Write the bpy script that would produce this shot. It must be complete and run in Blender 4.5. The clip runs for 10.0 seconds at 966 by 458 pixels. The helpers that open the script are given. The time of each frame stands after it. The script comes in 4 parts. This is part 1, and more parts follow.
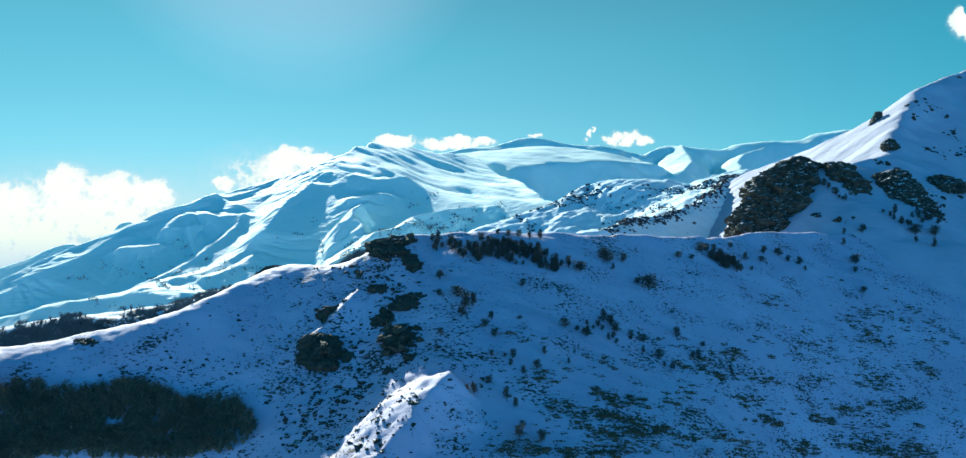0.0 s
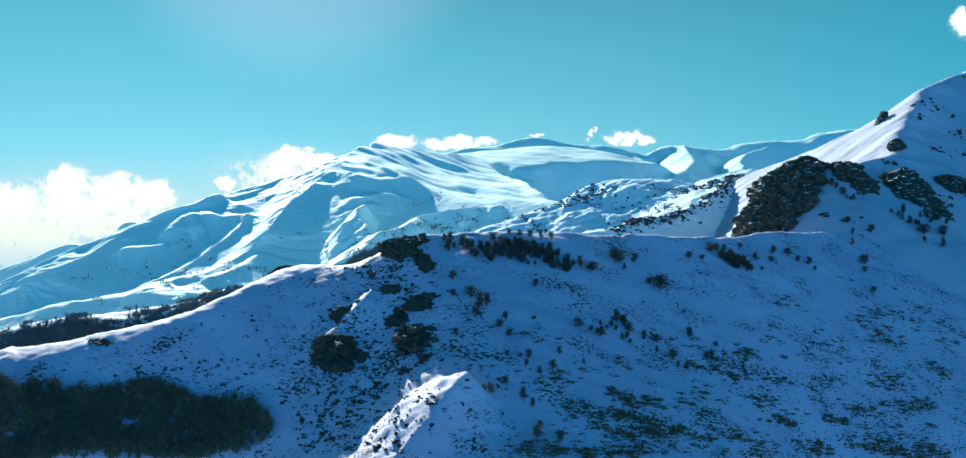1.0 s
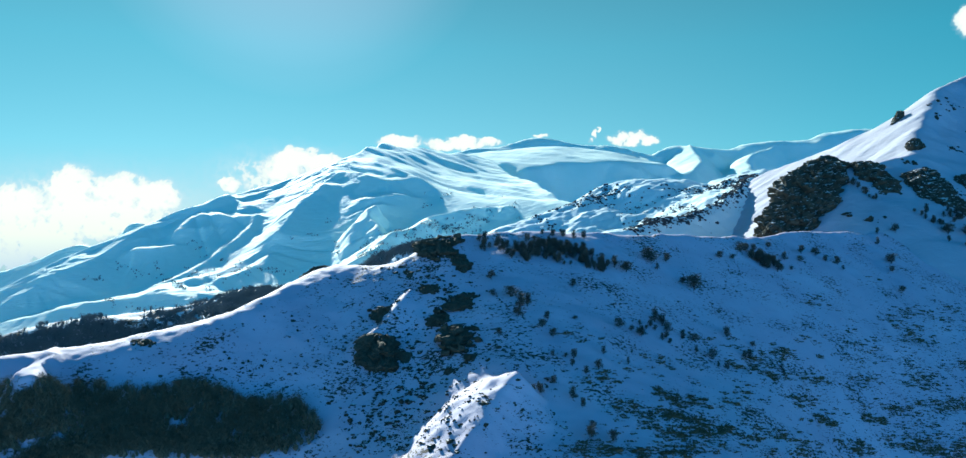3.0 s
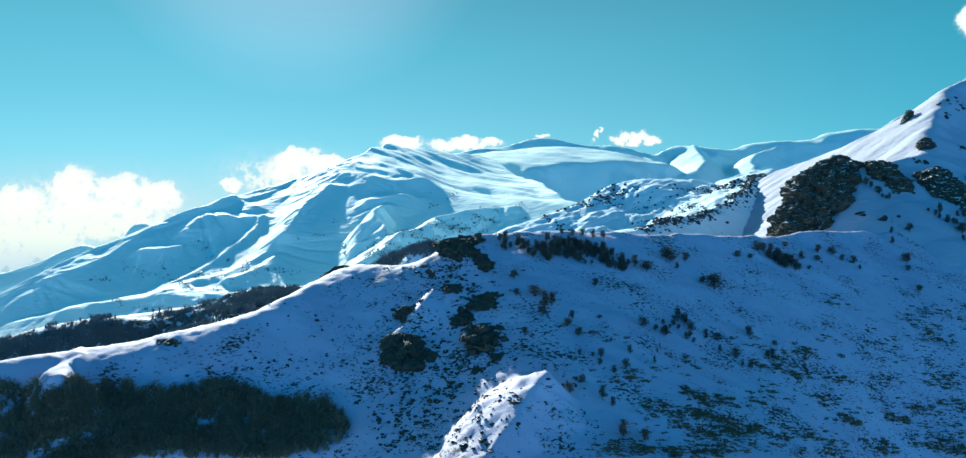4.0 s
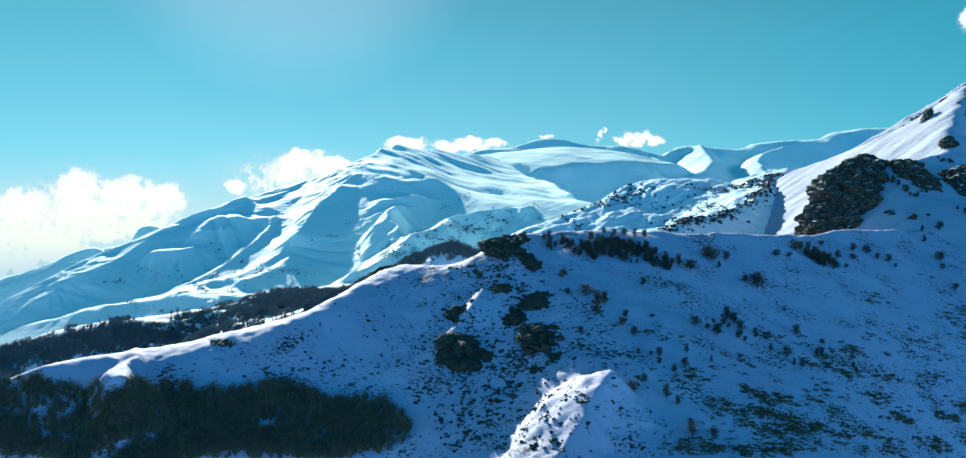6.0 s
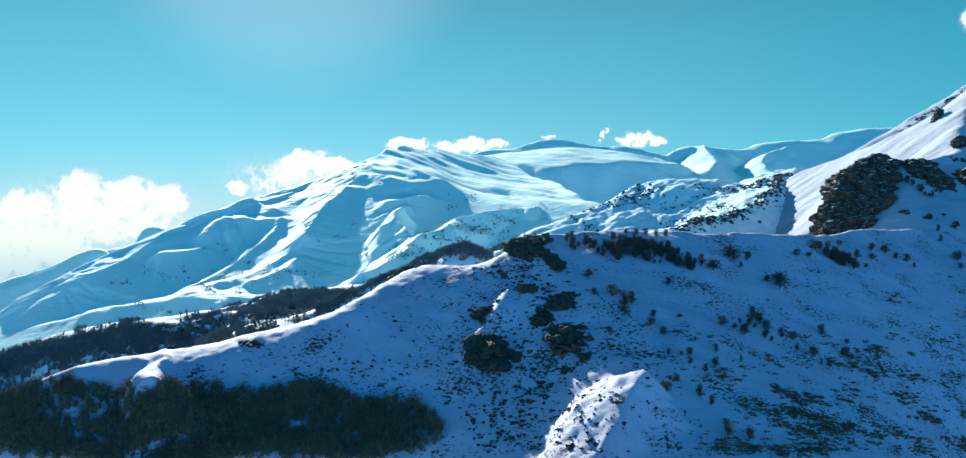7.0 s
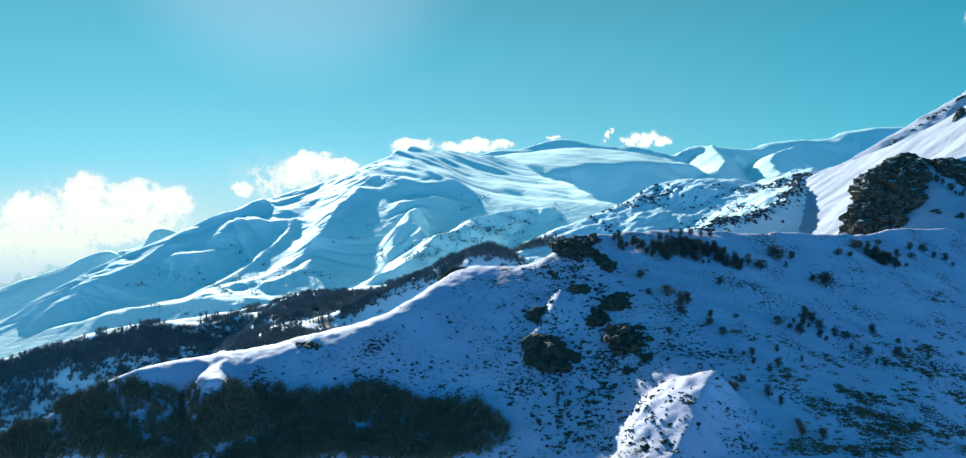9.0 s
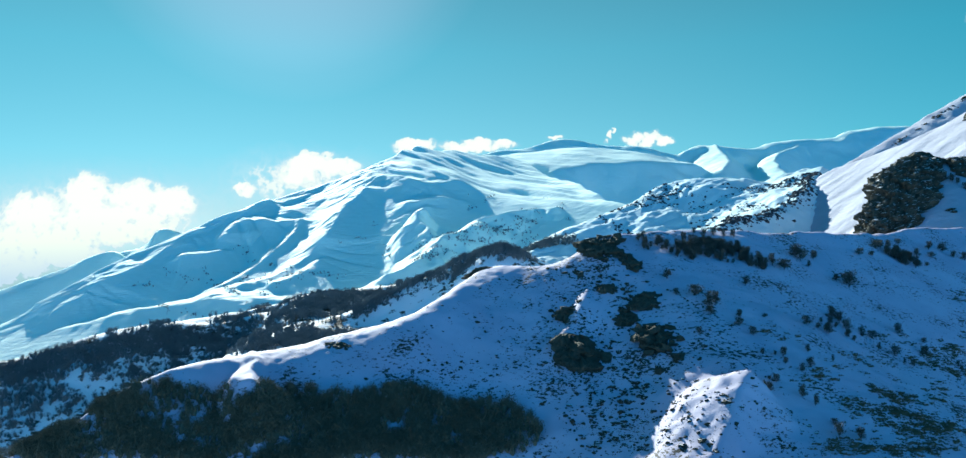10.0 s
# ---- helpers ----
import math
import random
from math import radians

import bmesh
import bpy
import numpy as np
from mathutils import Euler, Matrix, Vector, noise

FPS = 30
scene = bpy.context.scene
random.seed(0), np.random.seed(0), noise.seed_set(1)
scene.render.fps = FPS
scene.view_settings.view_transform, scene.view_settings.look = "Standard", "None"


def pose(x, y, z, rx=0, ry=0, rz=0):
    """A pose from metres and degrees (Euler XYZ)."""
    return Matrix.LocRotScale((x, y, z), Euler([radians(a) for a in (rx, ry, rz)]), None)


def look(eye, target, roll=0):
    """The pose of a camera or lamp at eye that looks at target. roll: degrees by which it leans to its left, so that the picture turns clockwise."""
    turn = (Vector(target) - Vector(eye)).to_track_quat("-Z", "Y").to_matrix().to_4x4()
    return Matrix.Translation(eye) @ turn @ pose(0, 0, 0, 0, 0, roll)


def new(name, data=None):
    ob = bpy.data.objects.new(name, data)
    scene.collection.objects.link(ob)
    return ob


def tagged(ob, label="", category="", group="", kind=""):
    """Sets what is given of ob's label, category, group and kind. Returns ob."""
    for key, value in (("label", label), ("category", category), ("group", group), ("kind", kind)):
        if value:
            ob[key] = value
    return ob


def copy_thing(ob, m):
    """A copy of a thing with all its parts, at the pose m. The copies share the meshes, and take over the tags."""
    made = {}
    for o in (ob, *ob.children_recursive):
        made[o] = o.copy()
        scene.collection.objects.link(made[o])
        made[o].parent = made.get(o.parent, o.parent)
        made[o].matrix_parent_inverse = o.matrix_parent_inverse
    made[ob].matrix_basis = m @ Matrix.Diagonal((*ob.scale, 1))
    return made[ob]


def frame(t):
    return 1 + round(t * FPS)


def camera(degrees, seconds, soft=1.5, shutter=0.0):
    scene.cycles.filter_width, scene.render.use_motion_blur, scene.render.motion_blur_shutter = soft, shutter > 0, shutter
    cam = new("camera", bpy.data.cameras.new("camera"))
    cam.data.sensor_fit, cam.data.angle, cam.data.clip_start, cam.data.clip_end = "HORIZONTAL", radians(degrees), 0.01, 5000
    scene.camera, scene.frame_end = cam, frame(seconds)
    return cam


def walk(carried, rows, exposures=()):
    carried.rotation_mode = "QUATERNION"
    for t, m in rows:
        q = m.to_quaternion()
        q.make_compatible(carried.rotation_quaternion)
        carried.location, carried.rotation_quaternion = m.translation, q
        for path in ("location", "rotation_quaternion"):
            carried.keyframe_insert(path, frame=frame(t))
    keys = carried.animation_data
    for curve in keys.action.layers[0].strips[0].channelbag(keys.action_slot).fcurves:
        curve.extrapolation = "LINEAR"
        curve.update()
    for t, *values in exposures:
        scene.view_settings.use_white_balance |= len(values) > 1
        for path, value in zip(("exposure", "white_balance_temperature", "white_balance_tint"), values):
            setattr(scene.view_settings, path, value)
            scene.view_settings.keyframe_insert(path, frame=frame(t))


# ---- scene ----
cam = camera(62.6, 10.0, soft=1.35)
METRES, EYE, TILT, LEAN, TURN = 105.0, 200.0, 0.0, 0.0, 0.0
ROWS = [
    (0.0, 0.0, 0.0, 0.0, 0.0, 0.0, -0.0),
    (0.5, -0.0251, 0.0005, 0.0004, 0.02, -0.0, 0.01),
    (1.0, -0.0565, 0.001, 0.0011, 0.04, -0.01, 0.02),
    (1.5, -0.0933, 0.0014, 0.0016, 0.05, -0.01, 0.04),
    (2.0, -0.1343, 0.0022, 0.0012, 0.06, 0.01, 0.06),
    (2.5, -0.1783, 0.0028, 0.0003, 0.08, 0.02, 0.09),
    (4.0, -0.3255, 0.0037, -0.0049, 0.13, 0.05, 0.17),
    (4.5, -0.3777, 0.004, -0.0066, 0.14, 0.07, 0.23),
    (5.0, -0.4315, 0.005, -0.0081, 0.14, 0.1, 0.28),
    (5.5, -0.4861, 0.0059, -0.0094, 0.15, 0.11, 0.34),
    (7.0, -0.6552, 0.0106, -0.011, 0.17, 0.17, 0.5),
    (7.5, -0.7086, 0.0114, -0.0103, 0.19, 0.2, 0.54),
    (8.0, -0.7662, 0.0124, -0.0103, 0.23, 0.23, 0.6),
    (8.5, -0.8243, 0.0142, -0.0096, 0.25, 0.23, 0.65),
    (9.0, -0.8825, 0.0162, -0.0088, 0.25, 0.22, 0.69),
    (9.5, -0.941, 0.0181, -0.0083, 0.26, 0.23, 0.73),
    (10.0, -0.9995, 0.0195, -0.0074, 0.26, 0.21, 0.78),
]
walk(cam, [(t, pose(0, 0, EYE, TILT, LEAN, TURN) @ pose(METRES * x, METRES * y, METRES * z, 90 + pitch, roll, yaw)) for t, x, y, z, yaw, pitch, roll in ROWS],
     exposures=[(0.0, 1.39, 5600, 2), (10.0, 1.39, 5600, 2)])

# ---- sky and sun: a low winter sun ahead of the camera, a little to its left ----
SUN_AZ, SUN_EL = -21.0, 23.5          # degrees from +y (minus: towards -x), degrees up
world = bpy.data.worlds.new("sky")
scene.world = world
world.use_nodes = True
wn, wl = world.node_tree.nodes, world.node_tree.links
wn.clear()
sky = wn.new("ShaderNodeTexSky")
sky.sky_type, sky.sun_disc = "NISHITA", False
sky.sun_elevation, sky.sun_rotation = radians(SUN_EL), radians(SUN_AZ)
sky.altitude, sky.air_density, sky.dust_density, sky.ozone_density = 2000, 1.0, 0.1, 3.0
# the air is teal round the sun and turns to deep blue away from it
GLOW_AZ = -13.5          # centre of the painted glow, set right of the sun lamp's azimuth
GLOW_WAY = (math.sin(radians(GLOW_AZ)) * math.cos(radians(SUN_EL)), math.cos(radians(GLOW_AZ)) * math.cos(radians(SUN_EL)), math.sin(radians(SUN_EL)))
place = wn.new("ShaderNodeTexCoord")
toward = wn.new("ShaderNodeVectorMath")
toward.operation = "DOT_PRODUCT"
toward.inputs[1].default_value = GLOW_WAY
wl.new(place.outputs["Generated"], toward.inputs[0])
span = wn.new("ShaderNodeMapRange")
span.inputs["From Min"].default_value = -1.0
wl.new(toward.outputs["Value"], span.inputs["Value"])
air = wn.new("ShaderNodeValToRGB")
for where in (0.5, 0.7):
    air.color_ramp.elements.new(where)
for i, (where, colour) in enumerate(((0.35, (0.17, 1.05, 2.02, 1)), (0.84, (0.17, 0.69, 0.75, 1)), (0.984, (0.26, 0.67, 0.69, 1)), (0.9985, (0.58, 0.84, 0.84, 1)))):
    air.color_ramp.elements[i].position, air.color_ramp.elements[i].color = where, colour
air.color_ramp.interpolation = "EASE"
wl.new(span.outputs[0], air.inputs[0])
grey = wn.new("ShaderNodeRGBToBW")
wl.new(sky.outputs[0], grey.inputs[0])
even = wn.new("ShaderNodeMix")
even.data_type = "RGBA"
even.inputs[0].default_value = 0.75
wl.new(sky.outputs[0], even.inputs[6])
wl.new(grey.outputs[0], even.inputs[7])
tint = wn.new("ShaderNodeMix")
tint.data_type, tint.blend_type = "RGBA", "MULTIPLY"
tint.inputs[0].default_value = 1.0
wl.new(even.outputs[2], tint.inputs[6])
wl.new(air.outputs[0], tint.inputs[7])
# the low sky is a little duller than the air above it
rise = wn.new("ShaderNodeSeparateXYZ")
wl.new(place.outputs["Generated"], rise.inputs[0])
low = wn.new("ShaderNodeValToRGB")
for where in (0.4, 0.6):
    low.color_ramp.elements.new(where)
for i, (where, v) in enumerate(((0.03, (1.36, 0.70, 0.68)), (0.10, (1.12, 0.90, 0.90)), (0.22, (1.0, 1.06, 1.06)), (0.5, (1.0, 1.0, 1.0)))):
    low.color_ramp.elements[i].position, low.color_ramp.elements[i].color = where, (*v, 1)
wl.new(rise.outputs[2], low.inputs[0])
even_out = wn.new("ShaderNodeMix")
even_out.data_type, even_out.blend_type = "RGBA", "MULTIPLY"
even_out.inputs[0].default_value = 1.0
wl.new(tint.outputs[2], even_out.inputs[6])
wl.new(low.outputs[0], even_out.inputs[7])
background = wn.new("ShaderNodeBackground")
background.inputs["Strength"].default_value = 0.059
world_out = wn.new("ShaderNodeOutputWorld")
wl.new(even_out.outputs[2], background.inputs["Color"])
wl.new(background.outputs[0], world_out.inputs["Surface"])

sun_data = bpy.data.lights.new("sun", "SUN")
sun_data.energy, sun_data.angle, sun_data.color = 4.1, radians(0.5), (1.0, 0.945, 0.82)
sun = new("sun", sun_data)
az, el = radians(SUN_AZ), radians(SUN_EL)
sun.matrix_world = look((0, 0, 900), Vector((0, 0, 900)) - Vector((math.sin(az) * math.cos(el), math.cos(az) * math.cos(el), math.sin(el))))

# ---- materials ----
def material(name):
    m = bpy.data.materials.new(name)
    m.use_nodes = True
    nodes, links = m.node_tree.nodes, m.node_tree.links
    return m, nodes, links, nodes["Principled BSDF"]


def noise_node(nodes, links, scale, detail=6.0, rough=0.6, coord=None, stretch=None):
    n = nodes.new("ShaderNodeTexNoise")
    n.inputs["Scale"].default_value, n.inputs["Detail"].default_value, n.inputs["Roughness"].default_value = scale, detail, rough
    if coord is None:
        coord = nodes.new("ShaderNodeNewGeometry").outputs["Position"]
    if stretch:
        mp = nodes.new("ShaderNodeMapping")
        mp.inputs["Scale"].default_value = stretch
        links.new(coord, mp.inputs["Vector"])
        coord = mp.outputs[0]
    links.new(coord, n.inputs["Vector"])
    return n.outputs[0]


def ramp(nodes, links, value, stops):
    r = nodes.new("ShaderNodeValToRGB")
    e = r.color_ramp.elements
    while len(e) < len(stops):
        e.new(0.5)
    for k, (p, c) in zip(e, stops):
        k.position, k.color = p, (*c, 1) if len(c) == 3 else c
    links.new(value, r.inputs[0])
    return r.outputs[0]


def blend(nodes, links, factor, a, b):
    mix = nodes.new("ShaderNodeMix")
    mix.data_type = "RGBA"
    links.new(factor, mix.inputs[0])
    for socket, v in ((mix.inputs[6], a), (mix.inputs[7], b)):
        if isinstance(v, tuple):
            socket.default_value = (*v, 1)
        else:
            links.new(v, socket)
    return mix.outputs[2]


def bump(nodes, links, bsdf, height, strength, distance):
    b = nodes.new("ShaderNodeBump")
    b.inputs["Strength"].default_value, b.inputs["Distance"].default_value = strength, distance
    links.new(height, b.inputs["Height"])
    links.new(b.outputs[0], bsdf.inputs["Normal"])


def snow_material(name, grain, drift, specks, speck_scale, thin=(0.80, 0.82, 0.84), deep=(0.90, 0.90, 0.90), relief=0.5, streak=None):
    """Wind-packed snow; specks: share of bare ground showing through."""
    m, n, l, b = material(name)
    broad = noise_node(n, l, drift, 5)
    colour = ramp(n, l, broad, [(0.3, thin), (0.7, deep)])
    if specks:
        fine = noise_node(n, l, speck_scale, 5, 0.7, stretch=(1, 1, 2.2))
        where = noise_node(n, l, speck_scale * 0.09, 3, 0.5)
        s = n.new("ShaderNodeMath")
        s.operation = "MULTIPLY_ADD"
        l.new(where, s.inputs[0])
        s.inputs[1].default_value = 0.55
        l.new(fine, s.inputs[2])
        bare = ramp(n, l, s.outputs[0], [(0.93 - specks, (0, 0, 0)), (0.97 - specks, (1, 1, 1))])
        colour = blend(n, l, bare, colour, (0.055, 0.048, 0.035))
    l.new(colour, b.inputs["Base Color"])
    b.inputs["Roughness"].default_value = 0.75
    b.inputs["Specular IOR Level"].default_value = 0.25
    bump(n, l, b, noise_node(n, l, grain, 7, 0.62, stretch=streak), relief, 0.25 / grain)
    return m


def rock_material(name, snow_from, scale, shade=1.0):
    """Dark volcanic rock; snow lies where the ledges are flat enough."""
    m, n, l, b = material(name)
    geo = n.new("ShaderNodeNewGeometry")
    base = ramp(n, l, noise_node(n, l, scale, 8, 0.65), [(p, tuple(shade * v for v in c)) for p, c in ((0.3, (0.040, 0.040, 0.028)), (0.55, (0.060, 0.057, 0.040)), (0.8, (0.085, 0.078, 0.056)))])
    sep = n.new("ShaderNodeSeparateXYZ")
    l.new(geo.outputs["Normal"], sep.inputs[0])
    add = n.new("ShaderNodeMath")
    add.operation = "MULTIPLY_ADD"
    l.new(noise_node(n, l, scale * 1.7, 6, 0.7), add.inputs[0])
    add.inputs[1].default_value = 0.38
    up = n.new("ShaderNodeMath")
    up.operation = "MULTIPLY"
    up.inputs[1].default_value = 0.8
    l.new(sep.outputs[2], up.inputs[0])
    l.new(up.outputs[0], add.inputs[2])
    lying = ramp(n, l, add.outputs[0], [(snow_from, (0, 0, 0)), (snow_from + 0.03, (1, 1, 1))])
    l.new(blend(n, l, lying, base, (0.86, 0.87, 0.88)), b.inputs["Base Color"])
    b.inputs["Roughness"].default_value = 0.9
    b.inputs["Specular IOR Level"].default_value = 0.2
    bump(n, l, b, noise_node(n, l, scale * 2.5, 8, 0.7), 0.8, 0.6 / scale)
    return m


def plain_material(name, dark, light, scale, rough=0.9):
    m, n, l, b = material(name)
    l.new(ramp(n, l, noise_node(n, l, scale, 5), [(0.3, dark), (0.7, light)]), b.inputs["Base Color"])
    b.inputs["Roughness"].default_value = rough
    b.inputs["Specular IOR Level"].default_value = 0.15
    bump(n, l, b, noise_node(n, l, scale * 3, 4), 0.4, 0.2 / scale)
    return m


# the dark blue of the shade is mixed into the near snow's colour
SNOW_NEAR_SHADE = snow_material("snow_near_shade", 1.2, 0.03, 0.06, 0.5, (0.445, 0.41, 0.52), (0.57, 0.53, 0.635))
# peak snow lowered to a like grey-blue, shade tone included in the colour
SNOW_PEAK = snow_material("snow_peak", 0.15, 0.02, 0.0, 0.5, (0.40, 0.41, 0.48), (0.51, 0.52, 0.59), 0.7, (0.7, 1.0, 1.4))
# aerial haze over the far snow, put in as a teal base colour
SNOW_FAR_HAZE = snow_material("snow_far_haze", 0.09, 0.006, 0.0, 0.1, (0.68, 0.90, 0.82), (0.76, 0.95, 0.87), 0.65, (0.4, 1.0, 1.6))
# weaker haze teal for the low ridge, again in the snow's colour
SNOW_MID_HAZE = snow_material("snow_mid_haze", 0.4, 0.01, 0.0, 0.1, (0.55, 0.72, 0.75), (0.66, 0.82, 0.85), 0.7, (0.5, 1.0, 1.4))
SNOW_VALLEY = snow_material("snow_valley", 0.3, 0.01, 0.12, 0.07)
ROCK_SCREE = rock_material("scree_rock", 0.95, 0.9)
# the cool blue of the rocks' shaded sides is part of this grey
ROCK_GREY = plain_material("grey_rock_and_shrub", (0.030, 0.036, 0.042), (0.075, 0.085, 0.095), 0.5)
TWIG = plain_material("bare_twigs", (0.060, 0.066, 0.054), (0.104, 0.110, 0.088), 0.35)
BARK = plain_material("dark_bark", (0.030, 0.025, 0.020), (0.065, 0.055, 0.045), 2.0)
FOREST = plain_material("dark_forest", (0.095, 0.092, 0.060), (0.150, 0.140, 0.092), 0.12)
HEATH = plain_material("dry_heath", (0.075, 0.066, 0.036), (0.140, 0.120, 0.068), 0.4)
# distant woods: the pale blue of the haze is mixed into their colour
HAZED = plain_material("hazed_wood", (0.105, 0.130, 0.135), (0.190, 0.220, 0.225), 0.05)
ROCK = rock_material("dark_rock", 0.91, 0.22, 1.45)
ROCK_BLACK = rock_material("black_rock", 1.0, 0.3, 1.5)


def cloud_material():
    m, n, l, b = material("cloud_vapour")
    n.remove(b)
    glow, clear, mix = n.new("ShaderNodeEmission"), n.new("ShaderNodeBsdfTransparent"), n.new("ShaderNodeMixShader")
    density = n.new("ShaderNodeAttribute")
    density.attribute_name = "thickness"
    glow.inputs["Strength"].default_value = 1.0
    # sun and shade as emission: grey-lavender towards the base, cream at the top
    where, height, span = n.new("ShaderNodeNewGeometry"), n.new("ShaderNodeSeparateXYZ"), n.new("ShaderNodeMapRange")
    l.new(where.outputs["Position"], height.inputs[0])
    span.inputs["From Min"].default_value, span.inputs["From Max"].default_value = -60.0, 330.0
    l.new(height.outputs[2], span.inputs["Value"])
    body = ramp(n, l, span.outputs[0], [(0.0, (0.24, 0.28, 0.30)), (0.6, (0.40, 0.39, 0.31)), (1.0, (0.43, 0.415, 0.33))])
    thin = ramp(n, l, density.outputs["Fac"], [(0.15, (0, 0, 0)), (0.8, (1, 1, 1))])
    l.new(blend(n, l, thin, (0.27, 0.295, 0.31), body), glow.inputs["Color"])
    l.new(ramp(n, l, density.outputs["Fac"], [(0.0, (0, 0, 0)), (0.34, (0.26, 0.26, 0.26)), (0.50, (1, 1, 1))]), mix.inputs[0])
    l.new(clear.outputs[0], mix.inputs[1])
    l.new(glow.outputs[0], mix.inputs[2])
    l.new(mix.outputs[0], n["Material Output"].inputs["Surface"])
    return m


CLOUD = cloud_material()

# ---- terrain ----
def lattice(ix, iy, seed):
    h = (ix.astype(np.int64) * 374761393 + iy.astype(np.int64) * 668265263 + seed * 974634777) & 0x7FFFFFFF
    h = ((h ^ (h >> 13)) * 1274126177) & 0x7FFFFFFF
    a = ((h ^ (h >> 16)) & 0xFFFF) * (2 * math.pi / 65536)
    return np.cos(a), np.sin(a)


def perlin(x, y, seed=0):
    x0, y0 = np.floor(x), np.floor(y)
    fx, fy = x - x0, y - y0
    u, v = fx * fx * fx * (fx * (fx * 6 - 15) + 10), fy * fy * fy * (fy * (fy * 6 - 15) + 10)
    def corner(dx, dy):
        gx, gy = lattice(x0 + dx, y0 + dy, seed)
        return gx * (fx - dx) + gy * (fy - dy)
    a = corner(0, 0) * (1 - u) + corner(1, 0) * u
    b = corner(0, 1) * (1 - u) + corner(1, 1) * u
    return (a * (1 - v) + b * v) * 1.5


def fractal(x, y, size, octaves=5, rough=0.5, seed=0):
    total, amp = 0 * x, 1.0
    for i in range(octaves):
        total = total + amp * perlin(x / size + 17.3 * i, y / size - 9.1 * i, seed + i)
        size, amp = size / 2, amp * rough
    return total


def spline(points, steps=8):
    """A smooth line through guide points."""
    p = np.array(points, float)
    p = np.vstack([2 * p[0] - p[1], p, 2 * p[-1] - p[-2]])
    out = []
    for i in range(1, len(p) - 2):
        for s in np.arange(steps) / steps:
            out.append(0.5 * (2 * p[i] + (p[i + 1] - p[i - 1]) * s + (2 * p[i - 1] - 5 * p[i] + 4 * p[i + 1] - p[i + 2]) * s ** 2
                              + (3 * p[i] - p[i - 1] - 3 * p[i + 1] + p[i + 2]) * s ** 3))
    out.append(p[-2])
    return np.array(out)


def drop(d, k1, k2, d0, edge=0.0):
    """Fall below a crest at a distance d: slope k1 at the crest, k2 far from it; edge: how wide the bend at d0 is."""
    if edge:
        return k1 * d + (k2 - k1) * edge * np.logaddexp(0, (d - d0) / edge)
    return k2 * d - (k2 - k1) * d0 * (1 - np.exp(-d / d0))


def ridge(X, Y, points, left, right, wobble=0.0, size=100.0, seed=0, ends=0.0):
    """Height of a ridge along a line of guide points; left, right: (k1, k2, d0) of its two flanks as one goes along it."""
    if wobble:
        X, Y = X + wobble * fractal(X, Y, size, 3, 0.5, seed), Y + wobble * fractal(X, Y, size, 3, 0.5, seed + 50)
    line = spline(points)
    spans = [(a, b, b[0] - a[0], b[1] - a[1], math.hypot(b[0] - a[0], b[1] - a[1])) for a, b in zip(line[:-1], line[1:])]

    def nearest(a, ux, uy, length):
        s = np.clip(((X - a[0]) * ux + (Y - a[1]) * uy) / (length * length + 1e-9), 0, 1)
        dx, dy = X - a[0] - s * ux, Y - a[1] - s * uy
        return s, dx, dy, np.sqrt(dx * dx + dy * dy)

    closest = np.full(X.shape, 1e9)
    for a, b, ux, uy, length in spans:
        closest = np.minimum(closest, nearest(a, ux, uy, length)[3])
    # every stretch of the line counts by its nearness, so that hollows between its bends stay smooth
    total, weight = np.zeros(X.shape), np.zeros(X.shape)
    for i, (a, b, ux, uy, length) in enumerate(spans):
        s, dx, dy, d = nearest(a, ux, uy, length)
        w = np.exp(-(d - closest) / (0.10 * closest + 1.0))
        side = (ux * dy - uy * dx) / length
        to_left = 0.5 + 0.5 * np.clip(1.6 * side / (d + 1e-6), -1, 1)
        h = a[2] + s * (b[2] - a[2]) - (to_left * drop(d, *left) + (1 - to_left) * drop(d, *right))
        if ends and i in (0, len(spans) - 1):
            run = ((X - a[0]) * ux + (Y - a[1]) * uy) / length
            h = h - ends * np.maximum(0, -run if i == 0 else run - length)
        total, weight = total + w * h, weight + w
    return total / weight


def merge(heights, soft):
    top = np.maximum.reduce(heights)
    return top + soft * np.log(sum(np.exp((h - top) / soft) for h in heights))


def smoothed(Z, passes):
    """Wind-packed snow fills small hollows and rounds the edges."""
    for _ in range(passes):
        p = np.pad(Z, 1, mode="edge")
        Z = (4 * Z + 2 * (p[1:-1, :-2] + p[1:-1, 2:] + p[:-2, 1:-1] + p[2:, 1:-1]) + p[:-2, :-2] + p[:-2, 2:] + p[2:, :-2] + p[2:, 2:]) / 16
    return Z


def sheet(name, xs, ys, Z, mat):
    """A terrain mesh over a grid."""
    X, Y = np.meshgrid(xs, ys)
    return sheet_xyz(name, X, Y, Z, mat)


